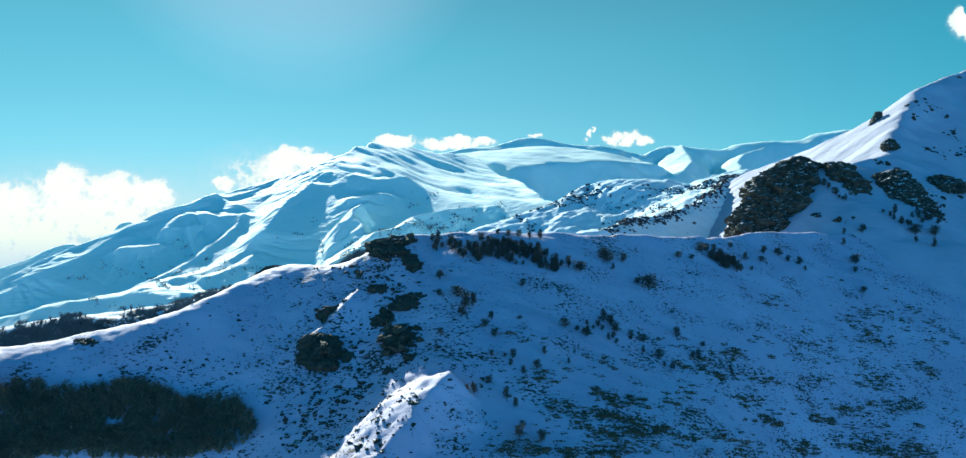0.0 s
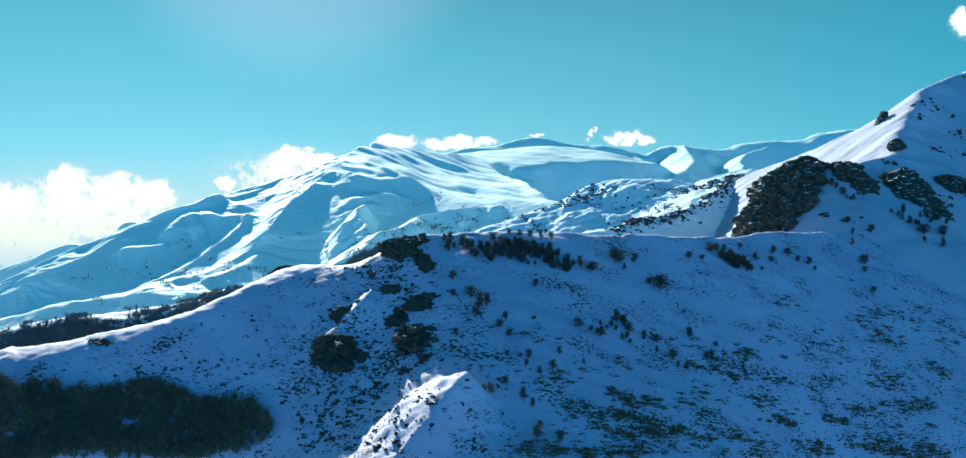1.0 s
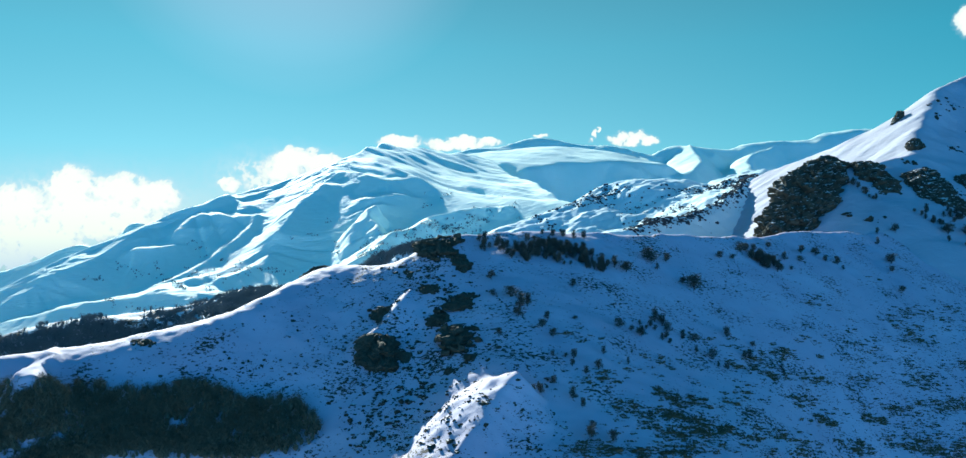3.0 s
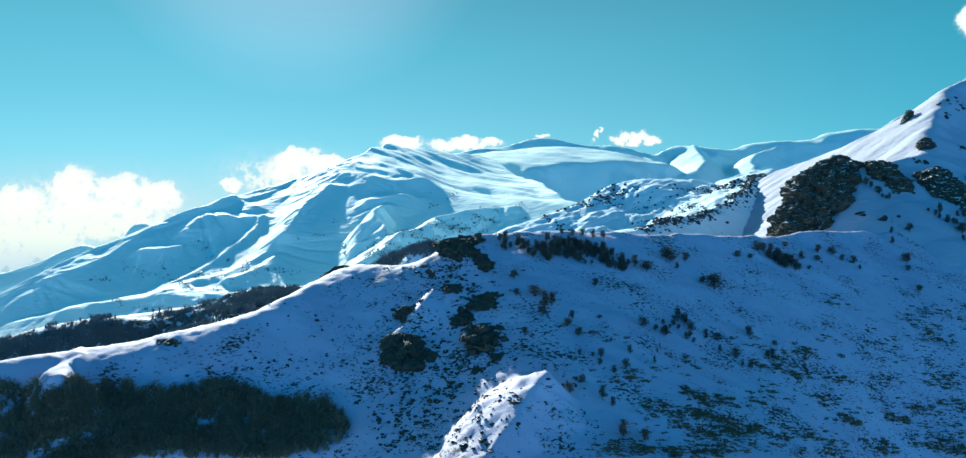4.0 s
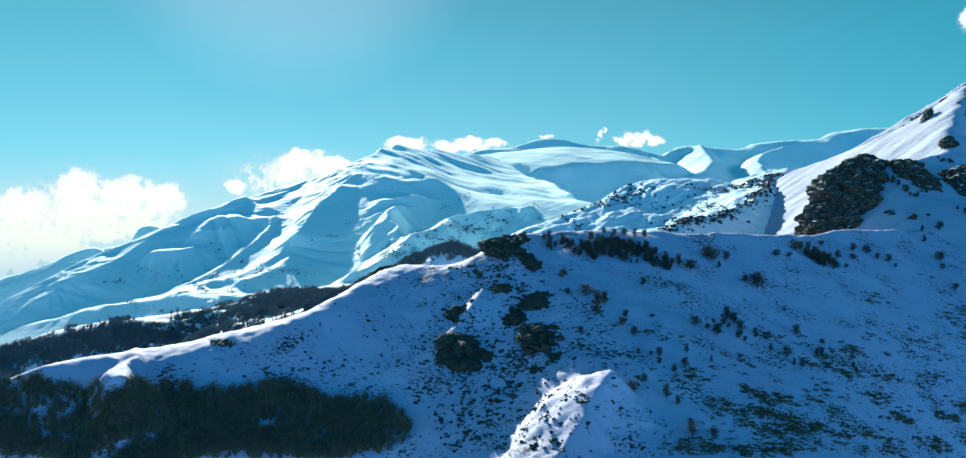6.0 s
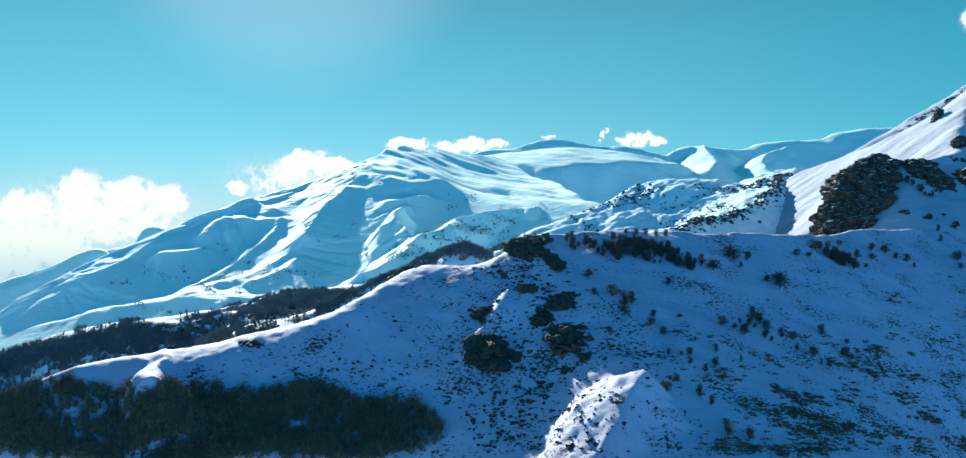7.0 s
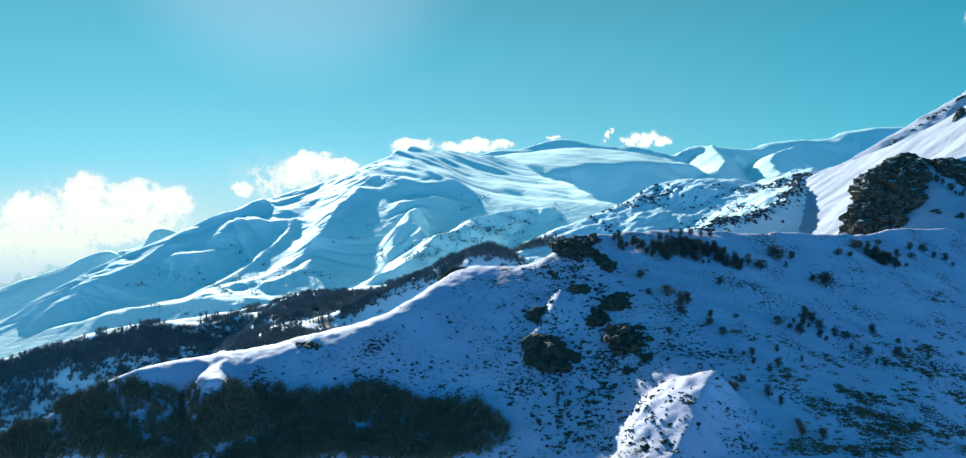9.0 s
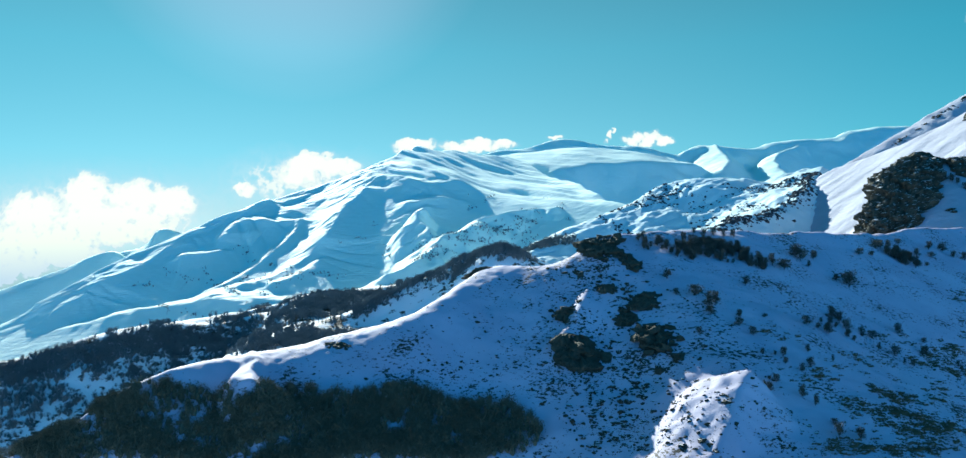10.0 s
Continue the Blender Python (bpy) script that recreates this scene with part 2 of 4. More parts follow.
def sheet_xyz(name, X, Y, Z, mat):
    ny, nx = X.shape
    co = np.stack([X, Y, Z], -1).reshape(-1, 3)
    idx = np.arange(nx * ny).reshape(ny, nx)
    quads = np.stack([idx[:-1, :-1], idx[:-1, 1:], idx[1:, 1:], idx[1:, :-1]], -1).reshape(-1, 4)
    me = bpy.data.meshes.new(name)
    me.vertices.add(len(co))
    me.vertices.foreach_set("co", co.astype(np.float32).ravel())
    me.loops.add(quads.size)
    me.loops.foreach_set("vertex_index", quads.astype(np.int32).ravel())
    me.polygons.add(len(quads))
    me.polygons.foreach_set("loop_start", np.arange(0, quads.size, 4, dtype=np.int32))
    me.update(calc_edges=True)
    me.polygons.foreach_set("use_smooth", np.ones(len(quads), bool))
    me.materials.append(mat)
    return new(name, me)


def guide(table, x):
    """A smooth curve through (x, value) guides."""
    t = np.array(table, float)
    slope = np.gradient(t[:, 1], t[:, 0])
    i = np.clip(np.searchsorted(t[:, 0], x) - 1, 0, len(t) - 2)
    h = t[i + 1, 0] - t[i, 0]
    s = np.clip((x - t[i, 0]) / h, 0, 1)
    return ((1 + 2 * s) * (1 - s) ** 2 * t[i, 1] + s * (1 - s) ** 2 * h * slope[i]
            + s * s * (3 - 2 * s) * t[i + 1, 1] + s * s * (s - 1) * h * slope[i + 1])


# The near ridge: its crest, the middle and the foot of the face that looks at the camera, each as y and z along x.
NEAR_X = (-340, -265, -230, -200, -170, -135, -106, -70, -45, -20, 20, 80, 125, 175, 217, 260, 330, 440)
CREST_Y = (265, 285, 298, 328, 345, 358, 404, 402, 411, 428, 450, 485, 507, 545, 575, 600, 650, 700)
CREST_Z = (100, 126, 146, 151, 155, 164, 180.6, 182.5, 194.5, 198, 198, 195.5, 194.5, 194.5, 197, 195, 199, 202)
MID_Y = (245, 268, 280, 305, 325, 335, 350, 345, 335, 325, 340, 375, 400, 440, 470, 500, 540, 590)
MID_Z = (80, 108, 122, 140, 145, 147, 151, 150, 148, 153, 154, 142, 140, 144, 143, 147, 148, 150)
FOOT_Y = (230, 252, 265, 280, 292, 298, 300, 285, 268, 262, 275, 320, 357, 395, 425, 450, 490, 530)
FOOT_Z = (65, 95, 108, 112, 118, 117, 117, 120, 122, 126, 129, 124, 114, 112, 115, 118, 118, 118)


def near_height(X, Y):
    tab = [guide(list(zip(NEAR_X, v)), X) for v in (CREST_Y, CREST_Z, MID_Y, MID_Z, FOOT_Y, FOOT_Z)]
    cy, cz, my, mz, fy, fz = tab
    k_up, k_low = (cz - mz) / (cy - my), (mz - fz) / (my - fy)
    w = 14.0
    # slopes joined softly at the middle line and rounded over the crest
    bend = w * np.logaddexp(0, (my - Y) / w)
    face = mz + k_up * (Y - my) + (k_up - k_low) * bend
    face = np.where(Y < fy - 30, face - 0.25 * (fy - 30 - Y), face)
    back = cz - 0.42 * (Y - cy)
    r = 1.1 + 6.2 * np.clip((-50 - X) / 50, 0, 1) * np.clip((X + 265) / 50, 0, 1)     # the crest is broader to the west
    z = np.minimum(face, back) - r * np.log1p(np.exp(-np.abs(face - back) / r)) + r * 0.69
    return z


def near_ground(X, Y):
    z = near_height(X, Y)
    # the small spur that catches the sun below the crags, and the cone on the shoulder
    spur = ridge(X, Y, [(-13, 287, 149.0), (-18, 278, 143.5), (-24, 269, 137.3), (-34.8, 253, 126.3), (-48, 233, 113)], (0.7, 0.8, 4), (0.20, 0.8, 21, 3), 1.6, 10, 17, 0.5)
    cone = ridge(X, Y, [(-204.6, 331, 152.0), (-197, 321, 149.6), (-198, 311, 147.8), (-193.5, 302, 145.6), (-188, 292, 143.0)], (0.8, 1.0, 3), (0.10, 0.95, 8, 2), 1.0, 8, 19, 0.9)
    cone = cone - 1.6 * np.clip(298 - Y, 0, 99) - 0.9 * np.clip(-203 - X, 0, 99)
    buttress = ridge(X, Y, [(-58, 372, 172), (-66, 352, 162), (-72, 344, 156)], (0.5, 0.9, 6), (0.3, 0.8, 6))
    z = merge([z, spur, cone, buttress], 0.8)
    crest = guide(list(zip(NEAR_X, CREST_Y)), X)
    z = z + np.exp(-((Y - crest) / 16) ** 2) * (1.5 * fractal(X, Y, 34, 3, 0.5, 27) + 0.6) * np.clip((X + 60) / 40, 0, 1)
    z = z + 0.8 * fractal(X, Y, 42, 2, 0.5, 3) + 0.5 * fractal(X, Y, 9, 3, 0.5, 7) + 0.16 * fractal(X, Y, 2.6, 2, 0.5, 8)
    return z


xs, ys = np.arange(-345, 441, 1.25), np.concatenate([np.arange(190, 470, 1.25), np.arange(470, 720, 2.0)])
X, Y = np.meshgrid(xs, ys)
near_slope = sheet("near_slope", xs, ys, near_ground(X, Y), SNOW_NEAR_SHADE)
tagged(near_slope, "shaded snow slope falling from a rounded sunlit crest", "mountain slope", kind="structure")

# The steep snow peak: a spine over the crags and a skyline ridge behind it.
SPINE = [(303, 722, 262), (352, 750, 265), (412, 810, 283), (479, 905, 324), (545, 985, 373), (646, 1060, 414), (899, 1200, 490)]


def peak_ground(X, Y):
    a = ridge(X, Y, SPINE, (0.9, 0.9, 20), (0.5, 0.62, 60), 4, 60, 11)
    # the smooth sunlit flank: one tilted snowfield that rounds off below the top and falls away behind its skyline
    top = 199 + 0.58 * (X - 251) + 0.14 * (np.minimum(Y, 1100) - 873)
    cap = 379 + 0.30 * (X - 534)
    top = np.minimum(top, cap) - 6 * np.log1p(np.exp(-np.abs(top - cap) / 6))
    behind = guide([(100, 1160), (200, 1100), (353, 1028), (407, 975), (465, 957), (534, 982), (646, 1060), (899, 1200)], X)
    b = top - 0.7 * 6 * np.logaddexp(0, (Y - behind) / 6)
    # it ends along the spine and breaks off steeply in front of it
    edge = guide([(150, 900), (200, 830), (250, 760), (280, 740), (302, 738), (353, 752), (412, 808), (479, 898), (545, 980), (640, 1060), (1000, 1200)], X) + 5 * fractal(X, Y, 24, 3, 0.6, 25)
    b = b - 0.9 * 6 * np.logaddexp(0, (edge - Y) / 6)
    z = merge([a, b], 3.0)
    # long shallow grooves down the flank
    grooves = fractal((0.97 * X + 0.24 * Y) / 5, 0.97 * Y - 0.24 * X, 22, 3, 0.5, 23)
    return z + 1.2 * fractal(X, Y, 60, 3, 0.5, 21) + 0.6 * fractal(X / 2, Y, 14, 4, 0.55, 22) + 1.5 * grooves


xs, ys = np.arange(170, 1000, 2.5), np.arange(480, 1300, 2.5)
X, Y = np.meshgrid(xs, ys)
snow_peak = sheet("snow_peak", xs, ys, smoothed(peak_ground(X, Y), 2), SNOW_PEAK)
tagged(snow_peak, "steep snow peak with a smooth sunlit flank above dark crags", "mountain", kind="structure")

# A farther ridge that comes out from behind the peak.
def back_ground(X, Y):
    z = ridge(X, Y, [(640, 1900, 290), (764, 1900, 356), (838, 1900, 397), (942, 1900, 459), (1042, 1900, 515), (1149, 1900, 577), (1296, 1900, 645), (1531, 1900, 700)], (0.5, 0.6, 40), (0.36, 0.55, 30, 8), 5, 60, 151)
    return z + 2.0 * fractal(X, Y, 40, 4, 0.55, 153)


xs, ys = np.arange(600, 1500, 5.0), np.arange(1650, 2050, 5.0)
X, Y = np.meshgrid(xs, ys)
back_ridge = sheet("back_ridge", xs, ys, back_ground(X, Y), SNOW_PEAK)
tagged(back_ridge, "steep snow ridge with a rocky gully behind the peak", "ridge", kind="structure")

# The low ridge strewn with rocks behind the near crest.
def middle_ground(X, Y):
    crest = ridge(X, Y, [(-59, 900, 170), (-3, 1000, 200), (54, 1060, 221), (108, 1100, 240), (154, 1140, 266), (237, 1150, 272), (324, 1140, 266), (349, 1110, 274), (440, 1100, 278)],
                  (0.3, 0.5, 60), (0.12, 0.37, 90), 8, 80, 31)
    shoulder = ridge(X, Y, [(400, 1190, 290), (349, 1090, 275), (297, 990, 254), (230, 900, 223), (161, 840, 210), (120, 800, 199), (60, 740, 190)], (0.70, 0.75, 15), (0.15, 0.30, 60), 6, 60, 34, 0.2)
    east = guide([(640, 0), (740, 60), (800, 120), (840, 161), (900, 230), (990, 297), (1090, 349), (1190, 400), (1320, 700)], Y)
    crest = crest - 0.9 * 6 * np.logaddexp(0, (X - east) / 6)
    z = merge([crest, shoulder], 2.0)
    return z + 3.0 * fractal(X, Y, 80, 3, 0.5, 41) + 2.6 * fractal((X + Y) / 2, Y - X, 34, 4, 0.55, 45) + 0.45 * fractal(X, Y, 8, 3, 0.6, 47)


xs, ys = np.arange(-260, 520, 2.0), np.arange(640, 1320, 2.0)
X, Y = np.meshgrid(xs, ys)
rocky_ridge = sheet("rocky_ridge", xs, ys, middle_ground(X, Y), SNOW_MID_HAZE)
tagged(rocky_ridge, "low sunlit snow ridge strewn with rocks and shrubs", "ridge", kind="structure")

# The broad snow mountain: its crest, the brow where the dome turns into the shaded face, and the foot, each as (x, y, z).
CREST = [(-1053, 1300, 0), (-851, 1400, 96), (-814, 1450, 124), (-772, 1500, 153), (-681, 1570, 199), (-624, 1630, 233), (-569, 1690, 268), (-474, 1775, 309),
         (-394, 1790, 335), (-339, 1860, 372), (-276, 1990, 408), (-209, 2010, 401), (-99, 2000, 385), (-21, 1960, 367), (60, 1680, 309), (118, 1400, 255), (167, 1300, 222)]
BROW = [(-1053, 1290, -4), (-851, 1390, 92), (-772, 1490, 149), (-681, 1560, 195), (-569, 1675, 262), (-474, 1750, 298), (-394, 1745, 315), (-340, 1700, 309),
        (-265, 1622, 303), (-215, 1637, 308), (-120, 1598, 285), (-25, 1500, 260), (60, 1430, 252), (118, 1380, 250), (167, 1280, 217)]
FOOT = [(-1053, 1100, -76), (-851, 1180, 0), (-705, 1200, 36), (-585, 1180, 42), (-461, 1136, 52), (-392, 1150, 68), (-256, 1150, 80), (-150, 1150, 92), (0, 1200, 130), (167, 1150, 140)]
# wind-packed ribs of snow that catch the sun, from the top down: (x, y, width of the sunlit side)
RIBS = [
    [(-329, 1658, 23), (-372, 1590, 21), (-384, 1470, 17), (-401, 1394, 15), (-431, 1352, 10), (-461, 1316, 9), (-505, 1294, 8), (-540, 1282, 8), (-583, 1290, 6), (-641, 1284, 4)],
    [(-463, 1550, 5), (-473, 1480, 6), (-493, 1418, 7), (-514, 1366, 6), (-537, 1328, 7), (-573, 1314, 4)],
    [(-469, 1554, 7), (-529, 1552, 11), (-575, 1562, 10), (-602, 1536, 7), (-613, 1508, 4)],
    [(-548, 1516, 5), (-582, 1514, 7), (-609, 1506, 4)],
    [(-590, 1458, 5), (-620, 1446, 8), (-661, 1450, 7), (-677, 1440, 3)],
    [(-558, 1666, 9), (-600, 1616, 10), (-658, 1588, 10), (-694, 1556, 8), (-731, 1530, 9), (-780, 1486, 9), (-816, 1444, 8), (-840, 1408, 9), (-881, 1366, 8)],
    [(-683, 1564, 5), (-698, 1510, 11), (-720, 1456, 9), (-740, 1426, 14), (-775, 1388, 15), (-790, 1356, 9), (-820, 1334, 5), (-833, 1288, 4)],
    [(-767, 1458, 7), (-807, 1448, 7), (-827, 1384, 6), (-852, 1354, 4)],
    [(-316, 1774, 22), (-362, 1724, 27), (-419, 1678, 18), (-464, 1652, 15), (-493, 1618, 13), (-525, 1596, 6)],
    [(-172, 1524, 5), (-216, 1502, 10), (-258, 1488, 6)],
    [(-207, 1468, 6), (-251, 1442, 6)],
    [(-221, 1426, 9), (-240, 1364, 12), (-248, 1314, 9), (-257, 1276, 5)],
    [(-434, 1278, 4), (-490, 1296, 8), (-556, 1298, 4)],
    [(-411, 1218, 4), (-488, 1246, 10), (-557, 1274, 5)],
    [(-154, 1616, 5), (-214, 1590, 9), (-264, 1598, 4)],
    [(-346, 1602, 6), (-381, 1506, 8), (-390, 1402, 7)],
    [(-476, 1214, 5), (-572, 1262, 8), (-706, 1274, 5)],
    [(-666, 1254, 10), (-724, 1254, 9), (-798, 1262, 3)],
    [(-388, 1348, 4), (-412, 1304, 6), (-452, 1286, 4)],
]

# breadth and steepness of each rib in turn
RIB_SHAPES = [(1.0, 0.9), (1.0, 1.5), (1.0, 1.45), (1.3, 0.7), (1.0, 1.5), (1.7, 0.9), (1.0, 0.9), (1.0, 0.5), (1.0, 0.5), (1.2, 1.3),
              (0.9, 1.4), (0.8, 1.5), (1.0, 0.5), (0.9, 1.1), (1.0, 0.9), (1.5, 1.25), (1.0, 1.15), (0.9, 0.9), (1.0, 1.2)]


def rib(X, Y, points, steep, seed):
    """A low sharp rib down a slope: a steep side to the right as one goes down it, a long gentle side to the left."""
    line = spline(points, 4)
    # wisps of drifted snow fray it sideways
    near, side, width, fade = np.full(X.shape, 1e9), np.zeros(X.shape), np.zeros(X.shape), np.zeros(X.shape)
    for a, b in zip(line[:-1], line[1:]):
        ux, uy = b[0] - a[0], b[1] - a[1]
        length = math.hypot(ux, uy)
        run = ((X - a[0]) * ux + (Y - a[1]) * uy) / length
        s = np.clip(run / length, 0, 1)
        dx, dy = X - a[0] - s * ux, Y - a[1] - s * uy
        d = np.hypot(dx, dy)
        closer = d < near
        near = np.where(closer, d, near)
        side = np.where(closer, np.sign(uy * dx - ux * dy), side)
        width = np.where(closer, a[2] + s * (b[2] - a[2]), width)
        fade = np.where(closer, np.maximum(0, np.maximum(-run, run - length)), fade)
    fray = 0.6 * fractal(X / 8, Y, 11, 3, 0.65, seed) + 0.35 * fractal(X, Y, 70, 2, 0.5, seed + 5)
    d = near * side + width * fray * np.exp(-(near / (2.5 * width)) ** 2) * np.where(side > 0, 1.0, 0.2)
    t = np.clip(d / (4.0 * width), 0, 1)
    shape = np.where(d > 0, 1 - 0.6 * t - 0.4 * t * t * (3 - 2 * t), np.exp(np.minimum(d, 0) / (25 + 3.0 * width)))
    return steep * width * shape * np.exp(-fade / 14)


def massif_ground(X, Y):
    cy, cz, by, bz, fy, fz = [guide([(p[0], p[k]) for p in table], X) for table in (CREST, BROW, FOOT) for k in (1, 2)]
    k_up, k_low = (cz - bz) / (cy - by), (bz - fz) / (by - fy)
    w = 12.0
    face = bz + k_up * (Y - by) + (k_up - k_low) * w * np.logaddexp(0, (by - Y) / w)
    face = face - 0.00010 * np.clip(by - Y, 0, 900) * np.clip(Y - fy, 0, 900)
    back = cz - 0.45 * (Y - cy)
    r = 4.0
    z = np.minimum(face, back) - r * np.log1p(np.exp(-np.abs(face - back) / r)) + r * 0.69
    # the low hill before the gully, and the limb of the star of ridges that runs down to it
    hill = ridge(X, Y, [(24, 1420, 242), (-36, 1420, 239), (-87, 1390, 230), (-135, 1330, 206), (-172, 1280, 191), (-182, 1240, 177), (-217, 1180, 154), (-248, 1150, 141)], (0.60, 0.68, 10), (0.36, 0.5, 20), 10, 50, 98, 0.4)
    limb = ridge(X, Y, [(-217, 1405, 229), (-225, 1375, 216), (-205, 1330, 203), (-182, 1270, 184)], (0.6, 0.9, 10), (0.5, 0.8, 10), 4, 30, 88, 0.6)
    z = merge([z, hill, limb], 1.5)
    for i, line in enumerate(RIBS):
        broad, steep = RIB_SHAPES[i]
        z = z + rib(X, Y, [(x, y, broad * w) for x, y, w in line], steep, 200 + 11 * i)
    # wind-shaped swells that run down and to the right over the dome
    dome = np.clip((X + 400) / 120, 0, 1) * np.clip((Y - by + 60) / 90, 0, 1)
    along, across = 0.63 * X - 0.77 * Y, 0.77 * X + 0.63 * Y
    swell = fractal(along / 6.0, across, 62, 3, 0.45, 90)
    z = z + dome * (13.0 * swell + 1.2 * fractal(along / 6.0, across, 15, 2, 0.5, 91))
    # drifts along the upper edge of the western crest, and faint flutes on the shaded face
    brow = np.clip(1 - np.abs(Y - cy + 40) / 90, 0, 1) * np.clip((-X - 300) / 60, 0, 1)
    z = z + brow * 3.0 * fractal((0.8 * X + 0.6 * Y) / 4.0, 0.8 * Y - 0.6 * X, 30, 3, 0.55, 92)
    flow, over = -0.45 * X - 0.89 * Y, 0.89 * X - 0.45 * Y
    return z + (1 - dome) * (0.6 * fractal(flow / 6.0, over, 34, 3, 0.5, 97) + 0.12 * fractal(X, Y, 12, 3, 0.55, 99))


xs, ys = np.arange(-1300, 300, 2.4), np.arange(1060, 2160, 2.4)
X, Y = np.meshgrid(xs, ys)
broad_mountain = sheet("broad_mountain", xs, ys, smoothed(massif_ground(X, Y), 1), SNOW_FAR_HAZE)
tagged(broad_mountain, "broad snow-covered mountain with sunlit ribs and shaded hollows", "mountain", kind="structure")

# The far range on the skyline.
def range_ground(X, Y):
    a = ridge(X, Y, [(-206, 2550, 418), (-90, 2630, 463), (33, 2680, 483), (165, 2720, 516), (306, 2700, 485), (413, 2650, 475), (526, 2650, 443)], (0.3, 0.4, 80), (0.46, 0.62, 40), 12, 180, 101, 0.3)
    east = ridge(X, Y, [(444, 2650, 459), (526, 2650, 445), (637, 2730, 484), (821, 2780, 480), (903, 2800, 500), (1099, 2800, 513), (1251, 2850, 551), (1610, 2900, 553), (2173, 2900, 452)],
                 (0.3, 0.4, 80), (0.24, 0.75, 45, 10), 14, 120, 102)
    bench = ridge(X, Y, [(-168, 2300, 403), (-80, 2330, 420), (30, 2420, 440), (149, 2470, 455), (280, 2470, 451), (377, 2420, 433), (473, 2380, 403)], (0.3, 0.4, 60), (0.10, 0.24, 120), 8, 120, 105)
    # the bench ends along a scalloped edge above a steep shaded face
    edge = guide([(-900, 2300), (-300, 2250), (-24, 2190), (109, 2110), (180, 2170), (249, 2190), (377, 2230), (450, 2300), (900, 2500)], X) + 25 * fractal(X, Y, 120, 3, 0.5, 117)
    b = bench - 0.62 * 10 * np.logaddexp(0, (edge - Y) / 10)
    c = ridge(X, Y, [(678, 2700, 485), (660, 2580, 452), (647, 2470, 418), (587, 2320, 375)], (0.5, 0.9, 15), (0.30, 0.9, 100, 10), 5, 60, 108)
    d = ridge(X, Y, [(983, 2750, 484), (876, 2620, 454), (810, 2510, 414), (783, 2360, 361)], (0.5, 0.9, 15), (0.30, 0.9, 60, 10), 6, 60, 111)
    f = ridge(X, Y, [(413, 2650, 473), (488, 2560, 434), (490, 2420, 395)], (0.5, 0.9, 15), (0.32, 0.7, 40, 12), 6, 60, 112)
    e = ridge(X, Y, [(-2689, 2700, -277), (-1919, 2650, -43), (-1581, 2600, 63), (-1333, 2550, 137), (-1190, 2500, 169), (-1152, 2500, 212), (-1123, 2500, 225), (-1084, 2500, 216), (-938, 2500, 165), (-706, 2500, 97)], (0.3, 0.4, 60), (0.55, 0.70, 30), 8, 130, 114)
    g = ridge(X, Y, [(-2112, 2300, -135), (-1666, 2300, 7), (-1398, 2300, 91), (-1291, 2300, 129), (-1224, 2300, 154), (-1170, 2300, 154), (-1113, 2300, 114)], (0.4, 0.6, 30), (0.5, 0.72, 20), 6, 100, 115)
    z = merge([a, east, b, c, d, e, f, g], 3.0)
    return z + 4 * fractal(X / 1.5, Y, 120, 3, 0.45, 120)


xs, ys = np.concatenate([np.arange(-2600, -300, 14.0), np.arange(-300, 1300, 7.0), np.arange(1300, 2400, 14.0)]), np.arange(1900, 3400, 9.0)
X, Y = np.meshgrid(xs, ys)
far_range = sheet("far_range", xs, ys, range_ground(X, Y), SNOW_FAR_HAZE)
tagged(far_range, "distant snow range along the skyline", "mountain range", kind="structure")


# The valley floor: one sheet out to the horizon.
def valley_ground(X, Y):
    # a deep shaded valley to the left of a snowy terrace
    rim_y = guide([(-1600, 800), (-830, 885), (-683, 925), (-552, 960), (-440, 1010), (-300, 1040)], X)
    rim_z = guide([(-1600, -90), (-830, 26), (-683, 49), (-552, 78), (-440, 88), (-300, 95)], X)
    deep = np.maximum(-260, rim_z - 0.60 * np.clip(rim_y - Y, 0, 1000)) - 0.30 * np.clip(Y - rim_y - 20, 0, 200)
    terrace = 100 + 0.09 * (np.minimum(Y, 1000) - 720) - 0.35 * np.clip(Y - 1000, 0, 110)
    share = np.clip((X + 440 + 20 * fractal(X, Y, 60, 3, 0.5, 137)) / 130, 0, 1)
    share = share * share * (3 - 2 * share)
    z = deep * (1 - share) + terrace * share - 0.13 * np.clip(Y - 1350, 0, 4000)
    lip = ridge(X, Y, [(-830, 900, 32), (-683, 940, 55), (-644, 950, 63), (-598, 960, 75), (-552, 975, 85), (-507, 990, 91), (-440, 1060, 97), (-377, 1120, 106), (-304, 1110, 119), (-234, 1100, 128), (-185, 1090, 139)],
                (0.15, 0.35, 30), (0.20, 0.70, 7), 8, 60, 131)
    brow = ridge(X, Y, [(-89, 800, 184), (-144, 830, 166), (-200, 820, 138), (-282, 800, 102)], (0.55, 0.6, 15), (0.3, 0.35, 50), 12, 60, 134)
    z = merge([z, lip, brow], 4.0)
    z = z - np.clip(420 - Y, 0, 400) * 0.3
    return z + 3 * fractal(X, Y, 90, 4, 0.5, 140)


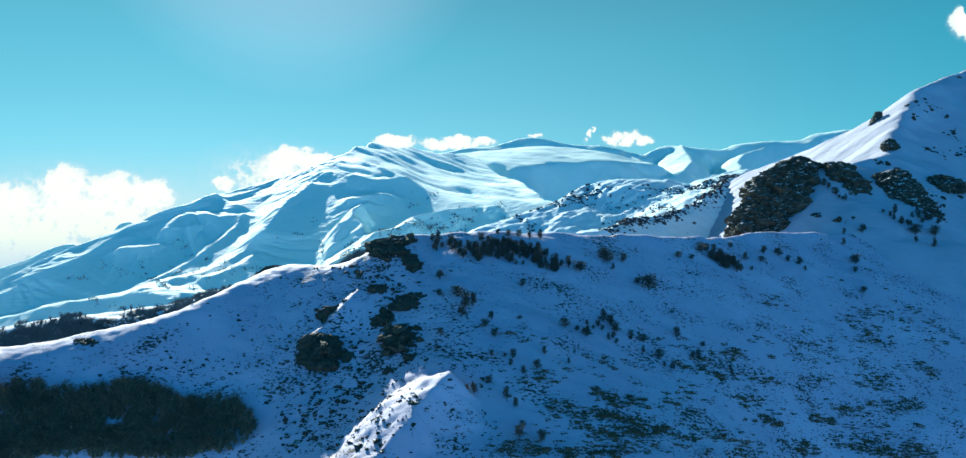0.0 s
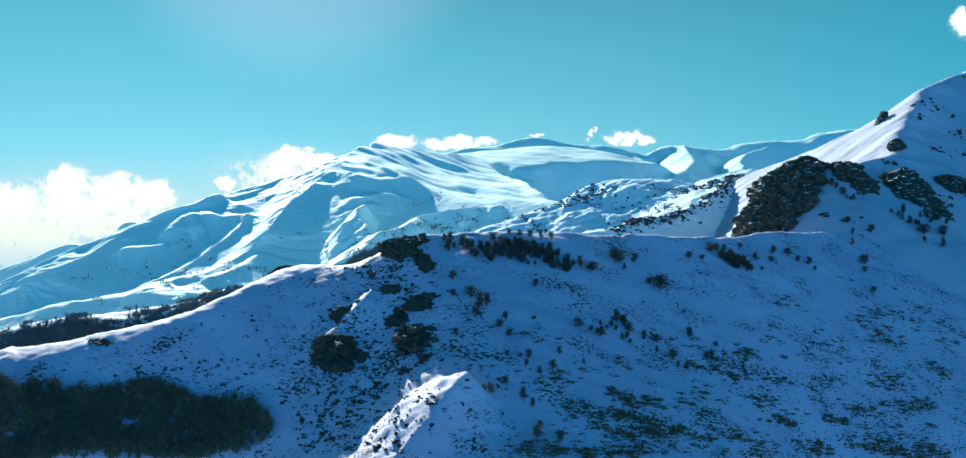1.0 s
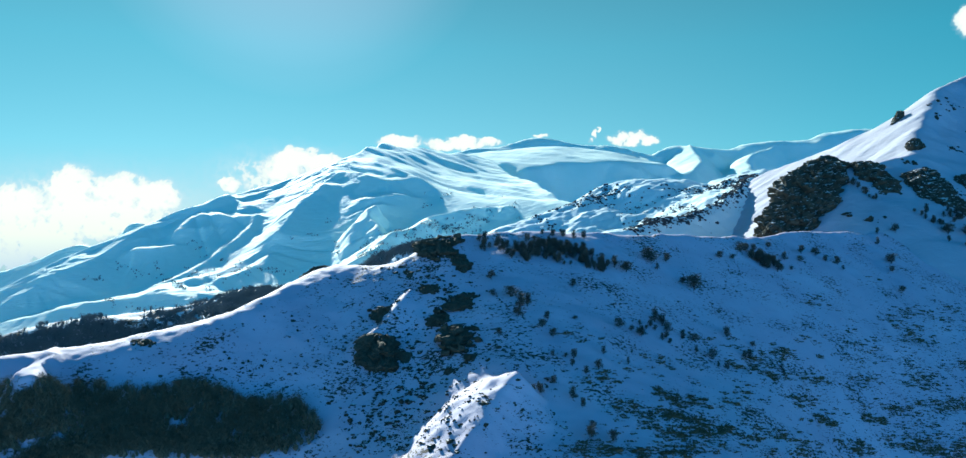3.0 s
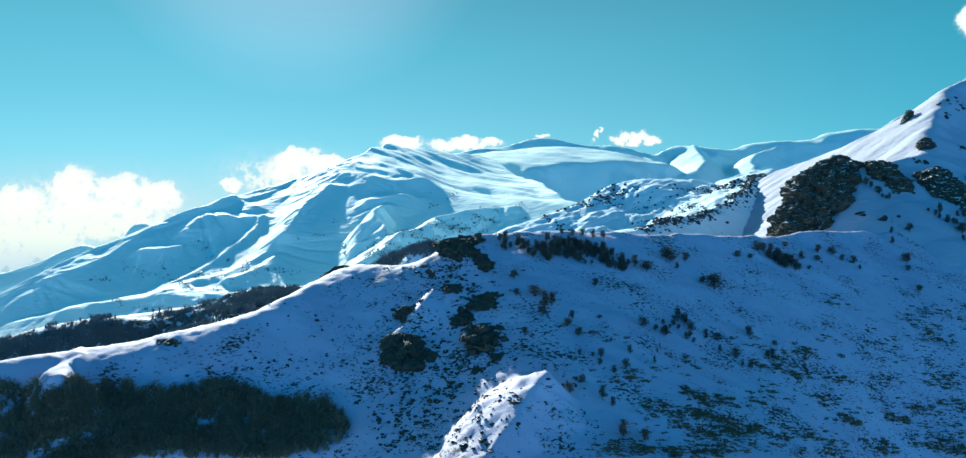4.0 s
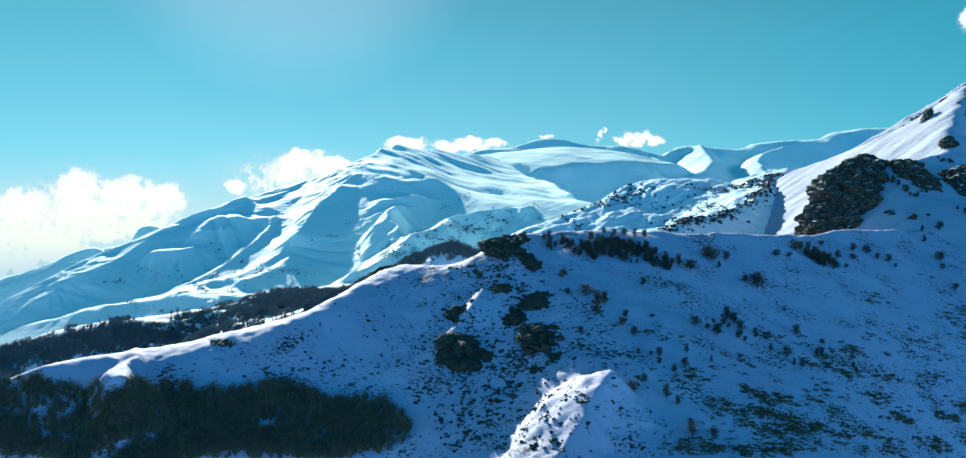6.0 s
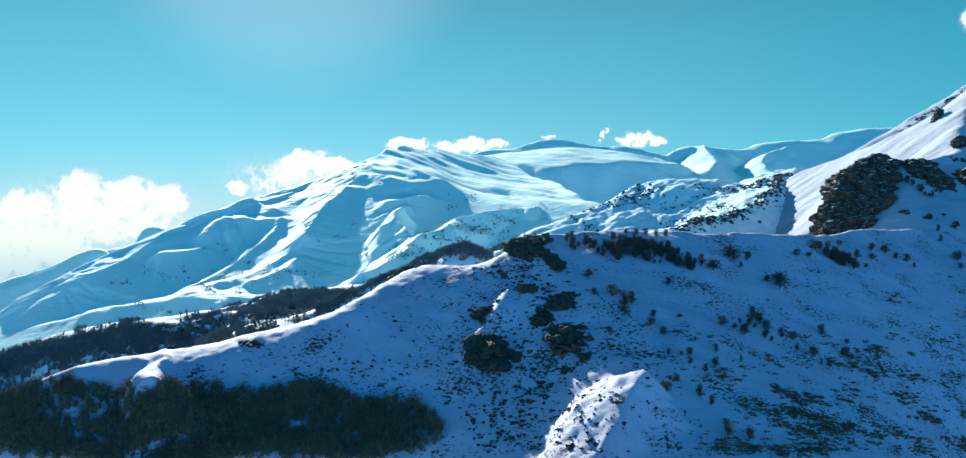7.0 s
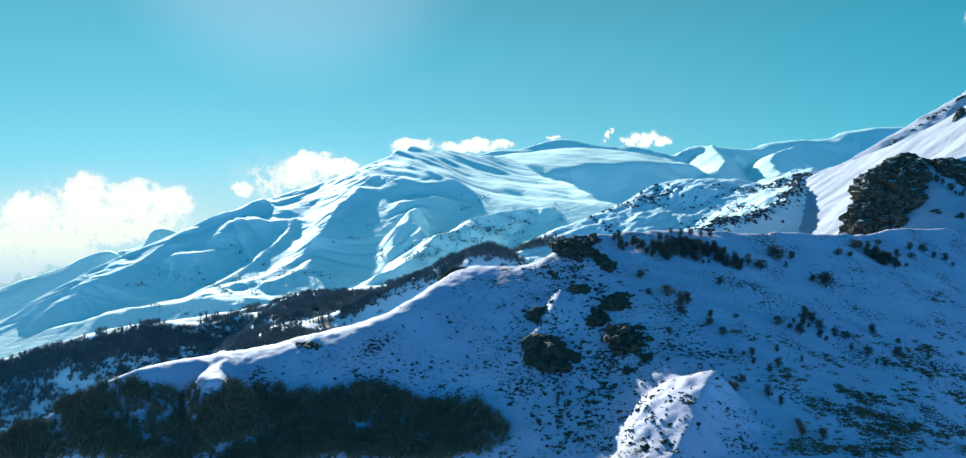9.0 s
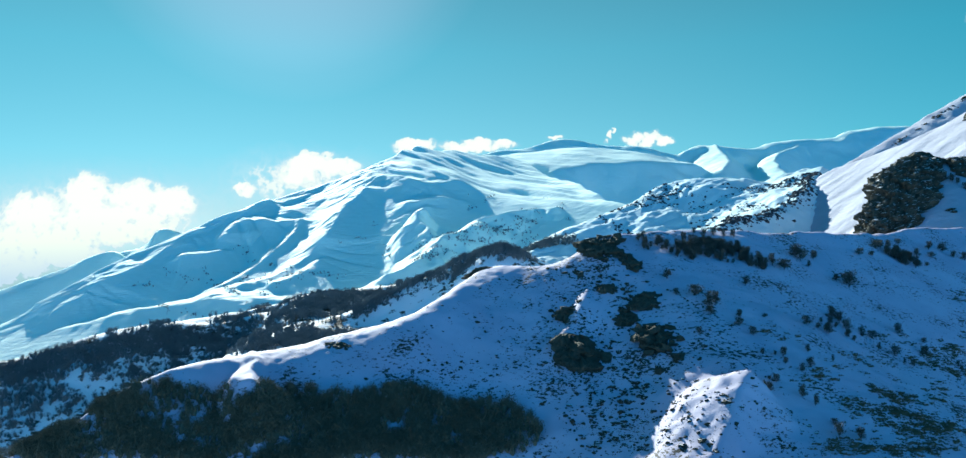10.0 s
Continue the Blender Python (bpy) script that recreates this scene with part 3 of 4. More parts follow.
xs = np.concatenate([np.arange(-4900, -1300, 120), np.arange(-1300, 500, 7.0), np.arange(500, 4901, 120)])
ys = np.concatenate([np.arange(-4900, 100, 150), np.arange(100, 440, 30), np.arange(440, 1300, 6.0), np.arange(1300, 4901, 120)])
X, Y = np.meshgrid(xs, ys)
ground = sheet("ground", xs, ys, valley_ground(X, Y), SNOW_VALLEY)
tagged(ground, "snow-covered valley floor with patchy bare ground", "ground", kind="structure")

# ---- rocks ----
def ico(level):
    bm = bmesh.new()
    bmesh.ops.create_icosphere(bm, subdivisions=level, radius=1.0)
    v = np.array([p.co[:] for p in bm.verts])
    f = np.array([[p.index for p in q.verts] for q in bm.faces])
    bm.free()
    return v, f


ICO = {level: ico(level) for level in (1, 2)}


def mesh_of(name, verts, faces, mat, smooth=True):
    me = bpy.data.meshes.new(name)
    me.vertices.add(len(verts))
    me.vertices.foreach_set("co", np.asarray(verts, np.float32).ravel())
    faces = np.asarray(faces, np.int32)
    k = faces.shape[1]
    me.loops.add(faces.size)
    me.loops.foreach_set("vertex_index", faces.ravel())
    me.polygons.add(len(faces))
    me.polygons.foreach_set("loop_start", np.arange(0, faces.size, k, dtype=np.int32))
    me.update(calc_edges=True)
    me.polygons.foreach_set("use_smooth", np.full(len(faces), smooth))
    me.materials.append(mat)
    return me


def crag_mesh(name, rows, depth, seed, mat, step):
    """A rock mass lofted over level outlines (z, west x, east x, y), broken into ledges, blocks and clefts."""
    t = np.array(sorted(rows), float)
    z0, z1 = t[0, 0], t[-1, 0]
    tall = z1 - z0
    levels = max(8, int(tall / step))
    zs = np.linspace(z0 - 0.06 * tall, z1 + 0.03 * tall, levels)
    west, east, mid = [np.interp(zs, t[:, 0], t[:, k]) for k in (1, 2, 3)]
    west, east = west - 0.05 * (east - west), east + 0.05 * (east - west)
    close = np.sqrt(np.clip((zs[-1] - zs) / (0.10 * tall), 0, 1))
    half = np.maximum(0.5 * (east - west) * close, 0.02)
    ring = max(20, int(2.6 * half.max() * 2 / step))
    a = np.linspace(0, 2 * math.pi, ring, endpoint=False)
    c, q = np.sign(np.cos(a)) * np.abs(np.cos(a)) ** 0.75, np.sign(np.sin(a)) * np.abs(np.sin(a)) ** 0.75
    thick = depth * half / half.max()
    X = 0.5 * (west + east)[:, None] + half[:, None] * c
    Y = (mid + 0.15 * depth)[:, None] + thick[:, None] * q
    Z = np.repeat(zs[:, None], ring, 1)
    co = np.stack([X, Y, Z], -1).reshape(-1, 3)
    out = np.stack([np.repeat(c[None], levels, 0), np.repeat(q[None], levels, 0), 0 * Z], -1).reshape(-1, 3)
    size = max(2.0, half.max())
    shift = Vector((seed * 7.7, seed * 3.1, seed * 5.3))
    for i in range(len(co)):
        p = Vector(co[i])
        big = noise.noise(p / (0.42 * size) + shift) + 0.6 * noise.noise(p / (0.2 * size) + shift)
        block = noise.cell(Vector((p.x / (0.25 * size), p.y / (0.25 * size), (p.z + 0.4 * p.x) / (0.22 * size))) + shift) - 0.5
        cleft = abs(noise.noise(Vector((p.x / (0.16 * size), p.y / (0.3 * size), p.z / (0.5 * size))) + shift))
        fine = noise.noise(p / (0.09 * size) + shift)
        co[i] += out[i] * size * ((0.22 if size > 15 else 0.34) * big + 0.07 * block - 0.30 * max(0, 0.25 - cleft) + 0.09 * fine)
        co[i][2] += size * 0.07 * fine
    faces = []
    for j in range(levels - 1):
        for k in range(ring):
            n = (k + 1) % ring
            faces.append((j * ring + k, j * ring + n, (j + 1) * ring + n, (j + 1) * ring + k))
    tris = [t for f in faces for t in ((f[0], f[1], f[2]), (f[0], f[2], f[3]))]
    return mesh_of(name, co, tris, mat, False)


def block_meshes(mat, count=6):
    """Angular blocks of rock, about one metre in radius."""
    made = []
    for k in range(count):
        pick = random.Random(900 + k)
        bm = bmesh.new()
        points = [bm.verts.new(Vector((pick.uniform(-1, 1), pick.uniform(-1, 1), pick.uniform(-0.8, 0.8)))) for _ in range(14)]
        hull = bmesh.ops.convex_hull(bm, input=points)
        bmesh.ops.delete(bm, geom=[v for v in hull["geom_interior"] if isinstance(v, bmesh.types.BMVert)], context="VERTS")
        bmesh.ops.triangulate(bm, faces=bm.faces[:])
        me = bpy.data.meshes.new("block")
        bm.to_mesh(me)
        bm.free()
        me.materials.append(mat)
        made.append(me)
    return made


BLOCKS = {mat.name: block_meshes(mat) for mat in (ROCK, ROCK_BLACK)}


def crag(rows, depth, seed, label="dark broken rock crag dusted with snow on its ledges"):
    far = rows[0][3] > 500
    mat = ROCK if far else ROCK_BLACK
    root = new("crag")
    base = rows[-1]
    middle = Vector((0.5 * (base[1] + base[2]), base[3], base[0]))
    root.matrix_world = Matrix.Translation(middle)
    face = new("rock_face", crag_mesh("rock_face", rows, depth, seed, mat, 1.0 if far else 0.45))
    face.parent, face.matrix_parent_inverse = root, Matrix.Translation(-middle)
    # blocks that stick out of it and lie along its edges
    pick = random.Random(seed)
    wide = max(r[2] - r[1] for r in rows)
    size = max(2.0, 0.5 * wide)
    for k in range(min(34, 10 + int(1.2 * len(rows) + wide / 4))):
        i = pick.random() * (len(rows) - 1)
        a, b = rows[int(i)], rows[int(i) + 1]
        z, west, east, y = [p + (i - int(i)) * (q - p) for p, q in zip(a, b)]
        u = pick.choice((pick.uniform(-0.08, 0.12), pick.uniform(0.88, 1.08), pick.uniform(0.1, 0.9)))
        r = size * (pick.uniform(0.06, 0.16) if far else pick.uniform(0.10, 0.26))
        rim = max(0.0, 1 - abs(2 * u - 1))
        ob = new("block", BLOCKS[mat.name][pick.randrange(6)])
        ob.parent = root
        place = Vector((west + u * (east - west), y + 0.15 * depth - 0.75 * depth * min(1, rim * 1.6) ** 0.5, z)) - middle
        ob.matrix_basis = Matrix.LocRotScale(place, Euler((pick.uniform(-0.5, 0.5), pick.uniform(-0.5, 0.5), pick.uniform(0, 6.3))), (r * 1.3, r, r * 0.8))
    return tagged(root, label, "rock crag", "crags on the slope")


# the great outcrop under the peak, and the ribs beside it
crag([(263.5, 278.4, 295.0, 715), (258.8, 267.4, 298.8, 711), (252.9, 256.1, 298.7, 706), (244.3, 241.3, 294.3, 698.6), (235.8, 234.2, 287.7, 691.2), (227.4, 228.3, 281.2, 683.7),
      (216.6, 220.0, 271.6, 673.8), (208.7, 212.7, 263.3, 666.3), (200.9, 206.5, 253.0, 658.9), (191.9, 200.9, 238.2, 650), (184, 200.2, 233.2, 643)], 22, 1, "great dark rock outcrop with snow on its ledges")
crag([(259.3, 301.5, 323.4, 705), (252.3, 302.3, 326.1, 699.5), (243.8, 303.4, 329.1, 692.5), (235.3, 306.5, 332.0, 685.6), (227.1, 306.8, 332.6, 678.6), (219.0, 310.3, 327.9, 671.7), (214.7, 313.6, 322.9, 668)], 12, 4, "dark sloping rock rib between snow chutes")
crag([(254.0, 368.1, 379.1, 715), (249.1, 353.9, 378.0, 709), (241.4, 346.7, 378.1, 699.5), (232.8, 344.1, 378.2, 688.4), (224.4, 342.4, 380.1, 677.3), (216.2, 345.8, 379.8, 666.2), (209.9, 351.1, 380.6, 657.4), (204.7, 361.0, 377.1, 650)], 14, 6, "dark wedge of rock with a snow cap")
crag([(250.7, 424.2, 442.7, 750), (242.2, 415.1, 449.6, 742.5), (233.8, 417.5, 444.8, 735)], 10, 8)
crag([(337.9, 460.8, 466.5, 930), (330.3, 455.4, 465.4, 926.5), (320.3, 448.1, 458.8, 922)], 5, 10, "small dark rock tooth on a sunlit flank")
crag([(292.7, 413.7, 418.1, 812), (287.5, 408.1, 421.9, 809.7), (282.2, 405.6, 421.9, 807.4), (278.9, 407.4, 416.1, 806)], 6, 11)
# the crags on the near ridge
crag([(196.7, -43.7, -37.9, 413.5), (193.9, -55.3, -37.0, 408), (191.5, -58.2, -36.9, 404.5), (189.0, -57.8, -37.9, 401), (186.7, -55.0, -39.6, 397), (185.2, -48.0, -40.7, 394.5)], 6, 12, "black rock crown on a snowy crest")
crag([(187.8, -40.3, -35.4, 399), (185.5, -40.1, -32.8, 395), (182.7, -39.2, -29.6, 390), (180.4, -37.3, -30.1, 386.5), (179.3, -35.4, -31.8, 384.5)], 4.5, 13)
crag([(154.9, -76.6, -64.9, 342.5), (152.2, -77.1, -61.8, 339), (149.3, -76.5, -59.3, 335.5), (146.6, -75.4, -56.4, 332.5), (144.2, -73.7, -56.4, 328.5), (142.5, -69.6, -60.1, 325)], 6.5, 14, "rounded black rock bluff standing out of snow")
crag([(148.8, -60.5, -54.6, 335), (147.2, -59.4, -53.2, 332), (145.2, -58.5, -54.4, 328.5)], 3.5, 21)
crag([(165.3, -67.3, -62.3, 360.5), (163.2, -73.3, -62.2, 359.5), (160.7, -74.1, -65.2, 357), (159.0, -72.3, -67.9, 352.5)], 3.5, 18)
crag([(164.5, -46.0, -42.1, 359.5), (162.2, -45.7, -38.5, 355), (159.9, -49.2, -38.9, 351), (157.9, -48.4, -41.9, 348)], 4.5, 15, "black broken crag above a sunlit gully")
crag([(170.6, -33.2, -28.9, 366.5), (168.7, -37.8, -27.7, 363), (166.3, -40.9, -27.3, 358.5), (164.1, -41.9, -29.2, 355.5)], 4.5, 19)
crag([(159.0, -38.4, -25.1, 342.5), (156.2, -40.2, -22.4, 338), (154.2, -41.7, -20.3, 333.5), (152.5, -41.3, -22.8, 330.5), (150.7, -40.7, -29.2, 329), (148.9, -40.0, -31.6, 326)], 6, 16, "black layered crag with snow lying on top")
crag([(149.7, -31.7, -24.0, 321), (148.5, -32.3, -25.2, 319), (147.4, -31.3, -28.1, 317)], 2.6, 17)
crag([(174.0, -53.1, -46.7, 376), (171.9, -53.9, -43.5, 372.5), (170.1, -52.5, -46.2, 370)], 2.8, 37)
crag([(179.7, -62.8, -57.4, 390), (178.0, -62.5, -56.5, 387), (176.4, -61.0, -57.4, 384)], 2.4, 20)
crag([(144.8, -38.6, -34.9, 316.5), (143.8, -39.8, -35.4, 315), (142.7, -39.4, -36.7, 313)], 2.0, 38)
crag([(153.4, -172.7, -165.3, 340), (152.1, -173.1, -162.1, 338), (150.7, -171.2, -163.4, 335)], 3, 22, "low dark rock below a snowy crest")

crag([(181.6, -107.9, -102.9, 405), (178.8, -113.5, -105.1, 405), (175.7, -117.3, -110.4, 405)], 2.5, 41, "low broken rocks along a sunlit snow crest")


# ---- scatter on the ground ----
def heights(fn, x, y):
    return fn(np.asarray(x, float), np.asarray(y, float))


rng = np.random.default_rng(5)


def cloud_of(patches, clumped=0, spread=2.0):
    """Random places in patches of (x, y, half length, half width, turn in degrees, count); clumped: how many stand together."""
    xs, ys = [], []
    for x, y, a, b, turn, n in patches:
        n = int(n)
        m = max(1, n // clumped) if clumped else n
        r, t = np.sqrt(rng.random(m)), rng.random(m) * 2 * math.pi
        u, v = a * r * np.cos(t), b * r * np.sin(t)
        if clumped:
            pick = rng.integers(0, m, n)
            wide = spread * (0.3 + rng.random(m) ** 2)
            u, v = u[pick] + rng.normal(size=n) * wide[pick] * 1.5, v[pick] + rng.normal(size=n) * wide[pick]
        c, s = math.cos(radians(turn)), math.sin(radians(turn))
        xs.append(x + u * c - v * s)
        ys.append(y + u * s + v * c)
    return np.concatenate(xs), np.concatenate(ys)


def scatter_mesh(name, shapes, fn, x, y, size, mat, flat=1.0, sink=0.2, wide=1.0, smooth=False):
    """Many small turned copies of a few shapes joined into one mesh of loose stuff."""
    verts, faces, base = [], [], 0
    z = heights(fn, x, y)
    for i in range(len(x)):
        v, f = shapes[i % len(shapes)]
        a = rng.random() * 2 * math.pi
        c, s = math.cos(a), math.sin(a)
        w = v * (size[i] * (0.75 + 0.5 * rng.random()), size[i] * (0.75 + 0.5 * rng.random()), size[i] * flat)
        w = np.stack([(w[:, 0] * c - w[:, 1] * s) * wide, w[:, 0] * s + w[:, 1] * c, w[:, 2]], 1)
        verts.append(w + (x[i], y[i], z[i] - sink * size[i] * flat))
        faces.append(f + base)
        base += len(v)
    return new(name, mesh_of(name, np.concatenate(verts), np.concatenate(faces), mat, smooth))


def stone_shapes(level, count):
    v, f = ICO[level]
    return [(v * (1 + 0.40 * (rng.random((len(v), 1)) * 2 - 1)) * (1, 0.8 + 0.4 * rng.random(), 0.6 + 0.3 * rng.random()), f) for _ in range(count)]


STONES = stone_shapes(1, 8)
ROUGH_STONES = stone_shapes(2, 6)

SCREE = [(-53, 373, 23.5, 15.4, 145, 260), (-61, 352, 20.8, 8.9, 163, 220), (-53, 303, 35.7, 16.5, 122, 520), (-40, 317, 24.4, 13.7, 127, 260), (-61, 289, 22.9, 10.9, 134, 320), (-76, 323, 24.7, 13.9, 116, 120), (-30, 268, 24.2, 11.1, 113, 220), (-113, 344, 36.6, 18.6, 176, 120), (-137, 330, 29.6, 10.6, -173, 70), (-26, 353, 30.1, 16.2, 102, 120), (-5, 277, 31.3, 10.8, 89, 100), (-68, 392, 26.0, 7.3, 166, 60)]
x, y = cloud_of([(*p[:5], p[5] * 1.1) for p in SCREE], 4, 1.6)
ob = scatter_mesh("scree", STONES, near_ground, x, y, 0.18 + 0.85 * rng.random(len(x)) ** 3.5, ROCK_SCREE, 0.8)
tagged(ob, "loose dark stones scattered over a snow slope", "scree", kind="stuff")

# larger single boulders
BOULDERS = [(-50, 380, 13.7, 11.7, -11, 30), (-63, 391, 4.9, 4.8, -17, 6), (-37, 366, 8.9, 11.5, -14, 25), (-44, 336, 9.9, 10.0, -19, 20), (-57, 339, 6.8, 6.5, -9, 10), (-71, 361, 11.3, 7.4, -35, 12), (-49, 311, 8.0, 14.9, -21, 30), (-59, 310, 11.5, 18.2, -14, 40), (-63, 293, 13.0, 12.3, -21, 35), (-80, 333, 7.2, 6.0, -17, 6), (-40, 322, 11.6, 5.3, -27, 14), (-25, 322, 8.2, 5.5, -23, 8), (-38, 264, 9.8, 6.6, -47, 10), (-29, 276, 6.6, 17.6, -33, 4)]
boulder_meshes = [mesh_of("boulder", v, f, ROCK_SCREE, False) for v, f in ROUGH_STONES]
x, y = cloud_of(BOULDERS)
z = heights(near_ground, x, y)
for i in range(len(x)):
    ob = new("boulder", boulder_meshes[i % 6])
    s = 0.35 + 0.9 * rng.random() ** 2
    ob.matrix_world = Matrix.LocRotScale((x[i], y[i], z[i] + 0.1 * s), Euler((0, 0, rng.random() * 6)), (s * 1.4, s, s * 0.85))
    tagged(ob, "dark boulder lying in the snow", "boulder", "boulders on the slope")


# heath: low dry clumps that show through thin snow
def clump_shapes(count):
    out = []
    for _ in range(count):
        v, f = [], []
        for k in range(9):
            a, r, h = rng.random() * 6.28, rng.random() * 0.8, 0.35 + 0.5 * rng.random()
            px, py = r * math.cos(a), r * math.sin(a)
            w = 0.12 + 0.2 * rng.random()
            b = rng.random() * 3.14
            dx, dy = w * math.cos(b), w * math.sin(b)
            n = len(v)
            v += [(px - dx, py - dy, -0.2), (px + dx, py + dy, -0.2), (px + 0.3 * (rng.random() - 0.5), py + 0.3 * (rng.random() - 0.5), h)]
            f.append((n, n + 1, n + 2))
        out.append((np.array(v), np.array(f)))
    return out


CLUMPS = clump_shapes(8)
HEATH_STREAKS = [(57, 313, 12.7, 4.3, 36, 110), (41, 294, 11.8, 2.5, 29, 110), (59, 299, 12.9, 4.0, 32, 150), (47, 286, 12.9, 3.6, 28, 150), (45, 275, 11.5, 3.3, 28, 120), (103, 376, 16.7, 5.1, 31, 150), (122, 395, 11.8, 4.5, 27, 110), (113, 374, 13.6, 3.1, 34, 80), (134, 385, 8.1, 2.6, 35, 50), (121, 363, 10.0, 2.5, 37, 70), (126, 356, 10.8, 2.8, 37, 80), (86, 312, 18.7, 3.5, 42, 110), (105, 322, 20.7, 3.6, 48, 80), (141, 354, 14.9, 2.9, 33, 110), (176, 376, 17.2, 3.7, 26, 200), (203, 383, 25.0, 3.8, 22, 330)]
HEATH_BANDS = [(161, 379, 12.2, 2.7, 32, 90), (181, 395, 11.3, 1.7, 26, 70), (212, 412, 22.1, 3.8, 22, 170), (210, 425, 19.3, 4.6, 23, 130), (171, 406, 13.7, 3.9, 26, 70), (255, 502, 35.2, 4.5, 26, 110), (225, 474, 16.0, 9.3, 25, 110), (226, 462, 21.3, 4.2, 26, 80), (269, 492, 23.0, 14.7, 25, 150), (250, 448, 8.1, 5.7, 18, 70), (169, 462, 11.4, 5.5, 28, 50), (45, 310, 5.1, 3.9, 34, 60), (27, 294, 7.5, 1.8, 17, 50), (11, 264, 8.6, 3.1, 12, 130), (27, 266, 6.7, 2.7, 15, 70)]
HEATH_SPARSE = [(52, 336, 28.6, 7.9, 40, 90), (23, 310, 13.7, 5.8, 21, 70), (16, 338, 13.4, 8.0, 23, 50), (100, 390, 26.1, 9.6, 31, 60), (168, 427, 41.4, 14.8, 31, 130), (205, 435, 39.9, 14.9, 26, 130), (147, 380, 42.7, 9.6, 32, 110), (88, 333, 35.9, 14.1, 39, 110), (63, 290, 26.3, 7.6, 33, 110), (200, 396, 29.0, 8.5, 21, 150), (171, 477, 35.6, 16.5, 33, 40), (28, 283, 12.4, 8.5, 20, 90), (238, 522, 35.6, 17.4, 26, 30)]
GRASS = [(215, 412, 75, 34, 24, 900), (165, 385, 60, 24, 30, 600), (250, 450, 50, 30, 22, 600), (80, 310, 50, 16, 36, 300)]
x, y = cloud_of([(*p[:5], p[5] * 1.9) for p in HEATH_STREAKS + HEATH_BANDS] + [(*p[:5], p[5] * 1.5) for p in HEATH_SPARSE], 7, 1.9)
ob = scatter_mesh("heath", CLUMPS, near_ground, x, y, 0.45 + 1.1 * rng.random(len(x)) ** 2.5, HEATH, 0.55, 0.1, 2.6)
tagged(ob, "dry brown heath tufts poking through thin snow", "heath", kind="stuff")
x, y = cloud_of(GRASS, 5, 1.6)
ob = scatter_mesh("winter_grass", CLUMPS, near_ground, x, y, 0.22 + 0.35 * rng.random(len(x)), HEATH, 0.6, 0.1, 3.2)
tagged(ob, "sparse dry grass poking through thin snow", "grass", kind="stuff")


# ---- shrubs and trees ----
def stick(v, f, a, b, r0, r1):
    """A tapered three-sided twig."""
    a, b = np.array(a, float), np.array(b, float)
    d = b - a
    side = np.cross(d, (0.3, 0.5, 0.8))
    side /= np.linalg.norm(side) + 1e-9
    up = np.cross(d, side)
    up /= np.linalg.norm(up) + 1e-9
    n = len(v)
    for p, r in ((a, r0), (b, r1)):
        for k in range(3):
            t = k * 2.094
            v.append(tuple(p + r * (math.cos(t) * side + math.sin(t) * up)))
    for k in range(3):
        j = (k + 1) % 3
        f += [(n + k, n + j, n + 3 + j), (n + k, n + 3 + j, n + 3 + k)]


def bare_tree_shapes(height, width, stems, sprays):
    """Trunk with limbs, and a crown of many fine twig sprays; metres."""
    tv, tf, cv, cf = [], [], [], []
    for s in range(stems):
        a = rng.random() * 6.28
        lean = 0.32 * rng.random()
        p = np.array((0.12 * math.cos(a), 0.12 * math.sin(a), -0.3))
        for k in range(4):
            q = p + np.array((lean * math.cos(a) * width * 0.5, lean * math.sin(a) * width * 0.5, height * 0.21)) + 0.06 * height * (rng.random(3) - 0.5)
            stick(tv, tf, p, q, 0.014 * height * (1 - 0.2 * k), 0.014 * height * (0.8 - 0.2 * k))
            p = q
            for _ in range(3):
                b = rng.random() * 6.28
                reach = width * (0.2 + 0.3 * rng.random()) * (1.1 - 0.15 * k)
                e = p + np.array((math.cos(b) * reach, math.sin(b) * reach, height * (0.05 + 0.16 * rng.random())))
                stick(tv, tf, p, e, 0.009 * height, 0.004 * height)
    tufts = []
    for k in range(7):
        h = 0.22 + 0.62 * (k + rng.random()) / 7
        a, r = rng.random() * 6.28, width * 0.46 * rng.random() ** 0.5 * (1.3 - h)
        tufts.append((r * math.cos(a), r * math.sin(a), height * h, 0.55 + 0.5 * rng.random()))
    for _ in range(sprays):
        tx, ty, tz, big = tufts[int(rng.integers(7))]
        d = np.clip(rng.normal(size=3), -1.7, 1.7)
        c = np.array((tx, ty, tz)) + d * big * (width * 0.24, width * 0.24, height * 0.11)
        d /= np.linalg.norm(d)
        up = rng.random(3) - 0.5 + 0.6 * d
        up[2] = abs(up[2]) + 0.25
        up *= height * (0.09 + 0.10 * rng.random()) / np.linalg.norm(up)
        e = (rng.random(3) - 0.5) * width * 0.07
        n = len(cv)
        cv += [tuple(c - e), tuple(c + e), tuple(c + up)]
        cf.append((n, n + 1, n + 2))
    return (np.array(tv), np.array(tf)), (np.array(cv), np.array(cf))


def tree_kind(name, label, category, shapes):
    (tv, tf), (cv, cf) = shapes
    root = new(name)
    root.empty_display_size = 0.5
    for part_name, v, f, mat in (("trunk", tv, tf, BARK), ("crown", cv, cf, TWIG)):
        ob = new(part_name, mesh_of(part_name, v, f, mat, False))
        ob.parent = root
    return tagged(root, label, category)


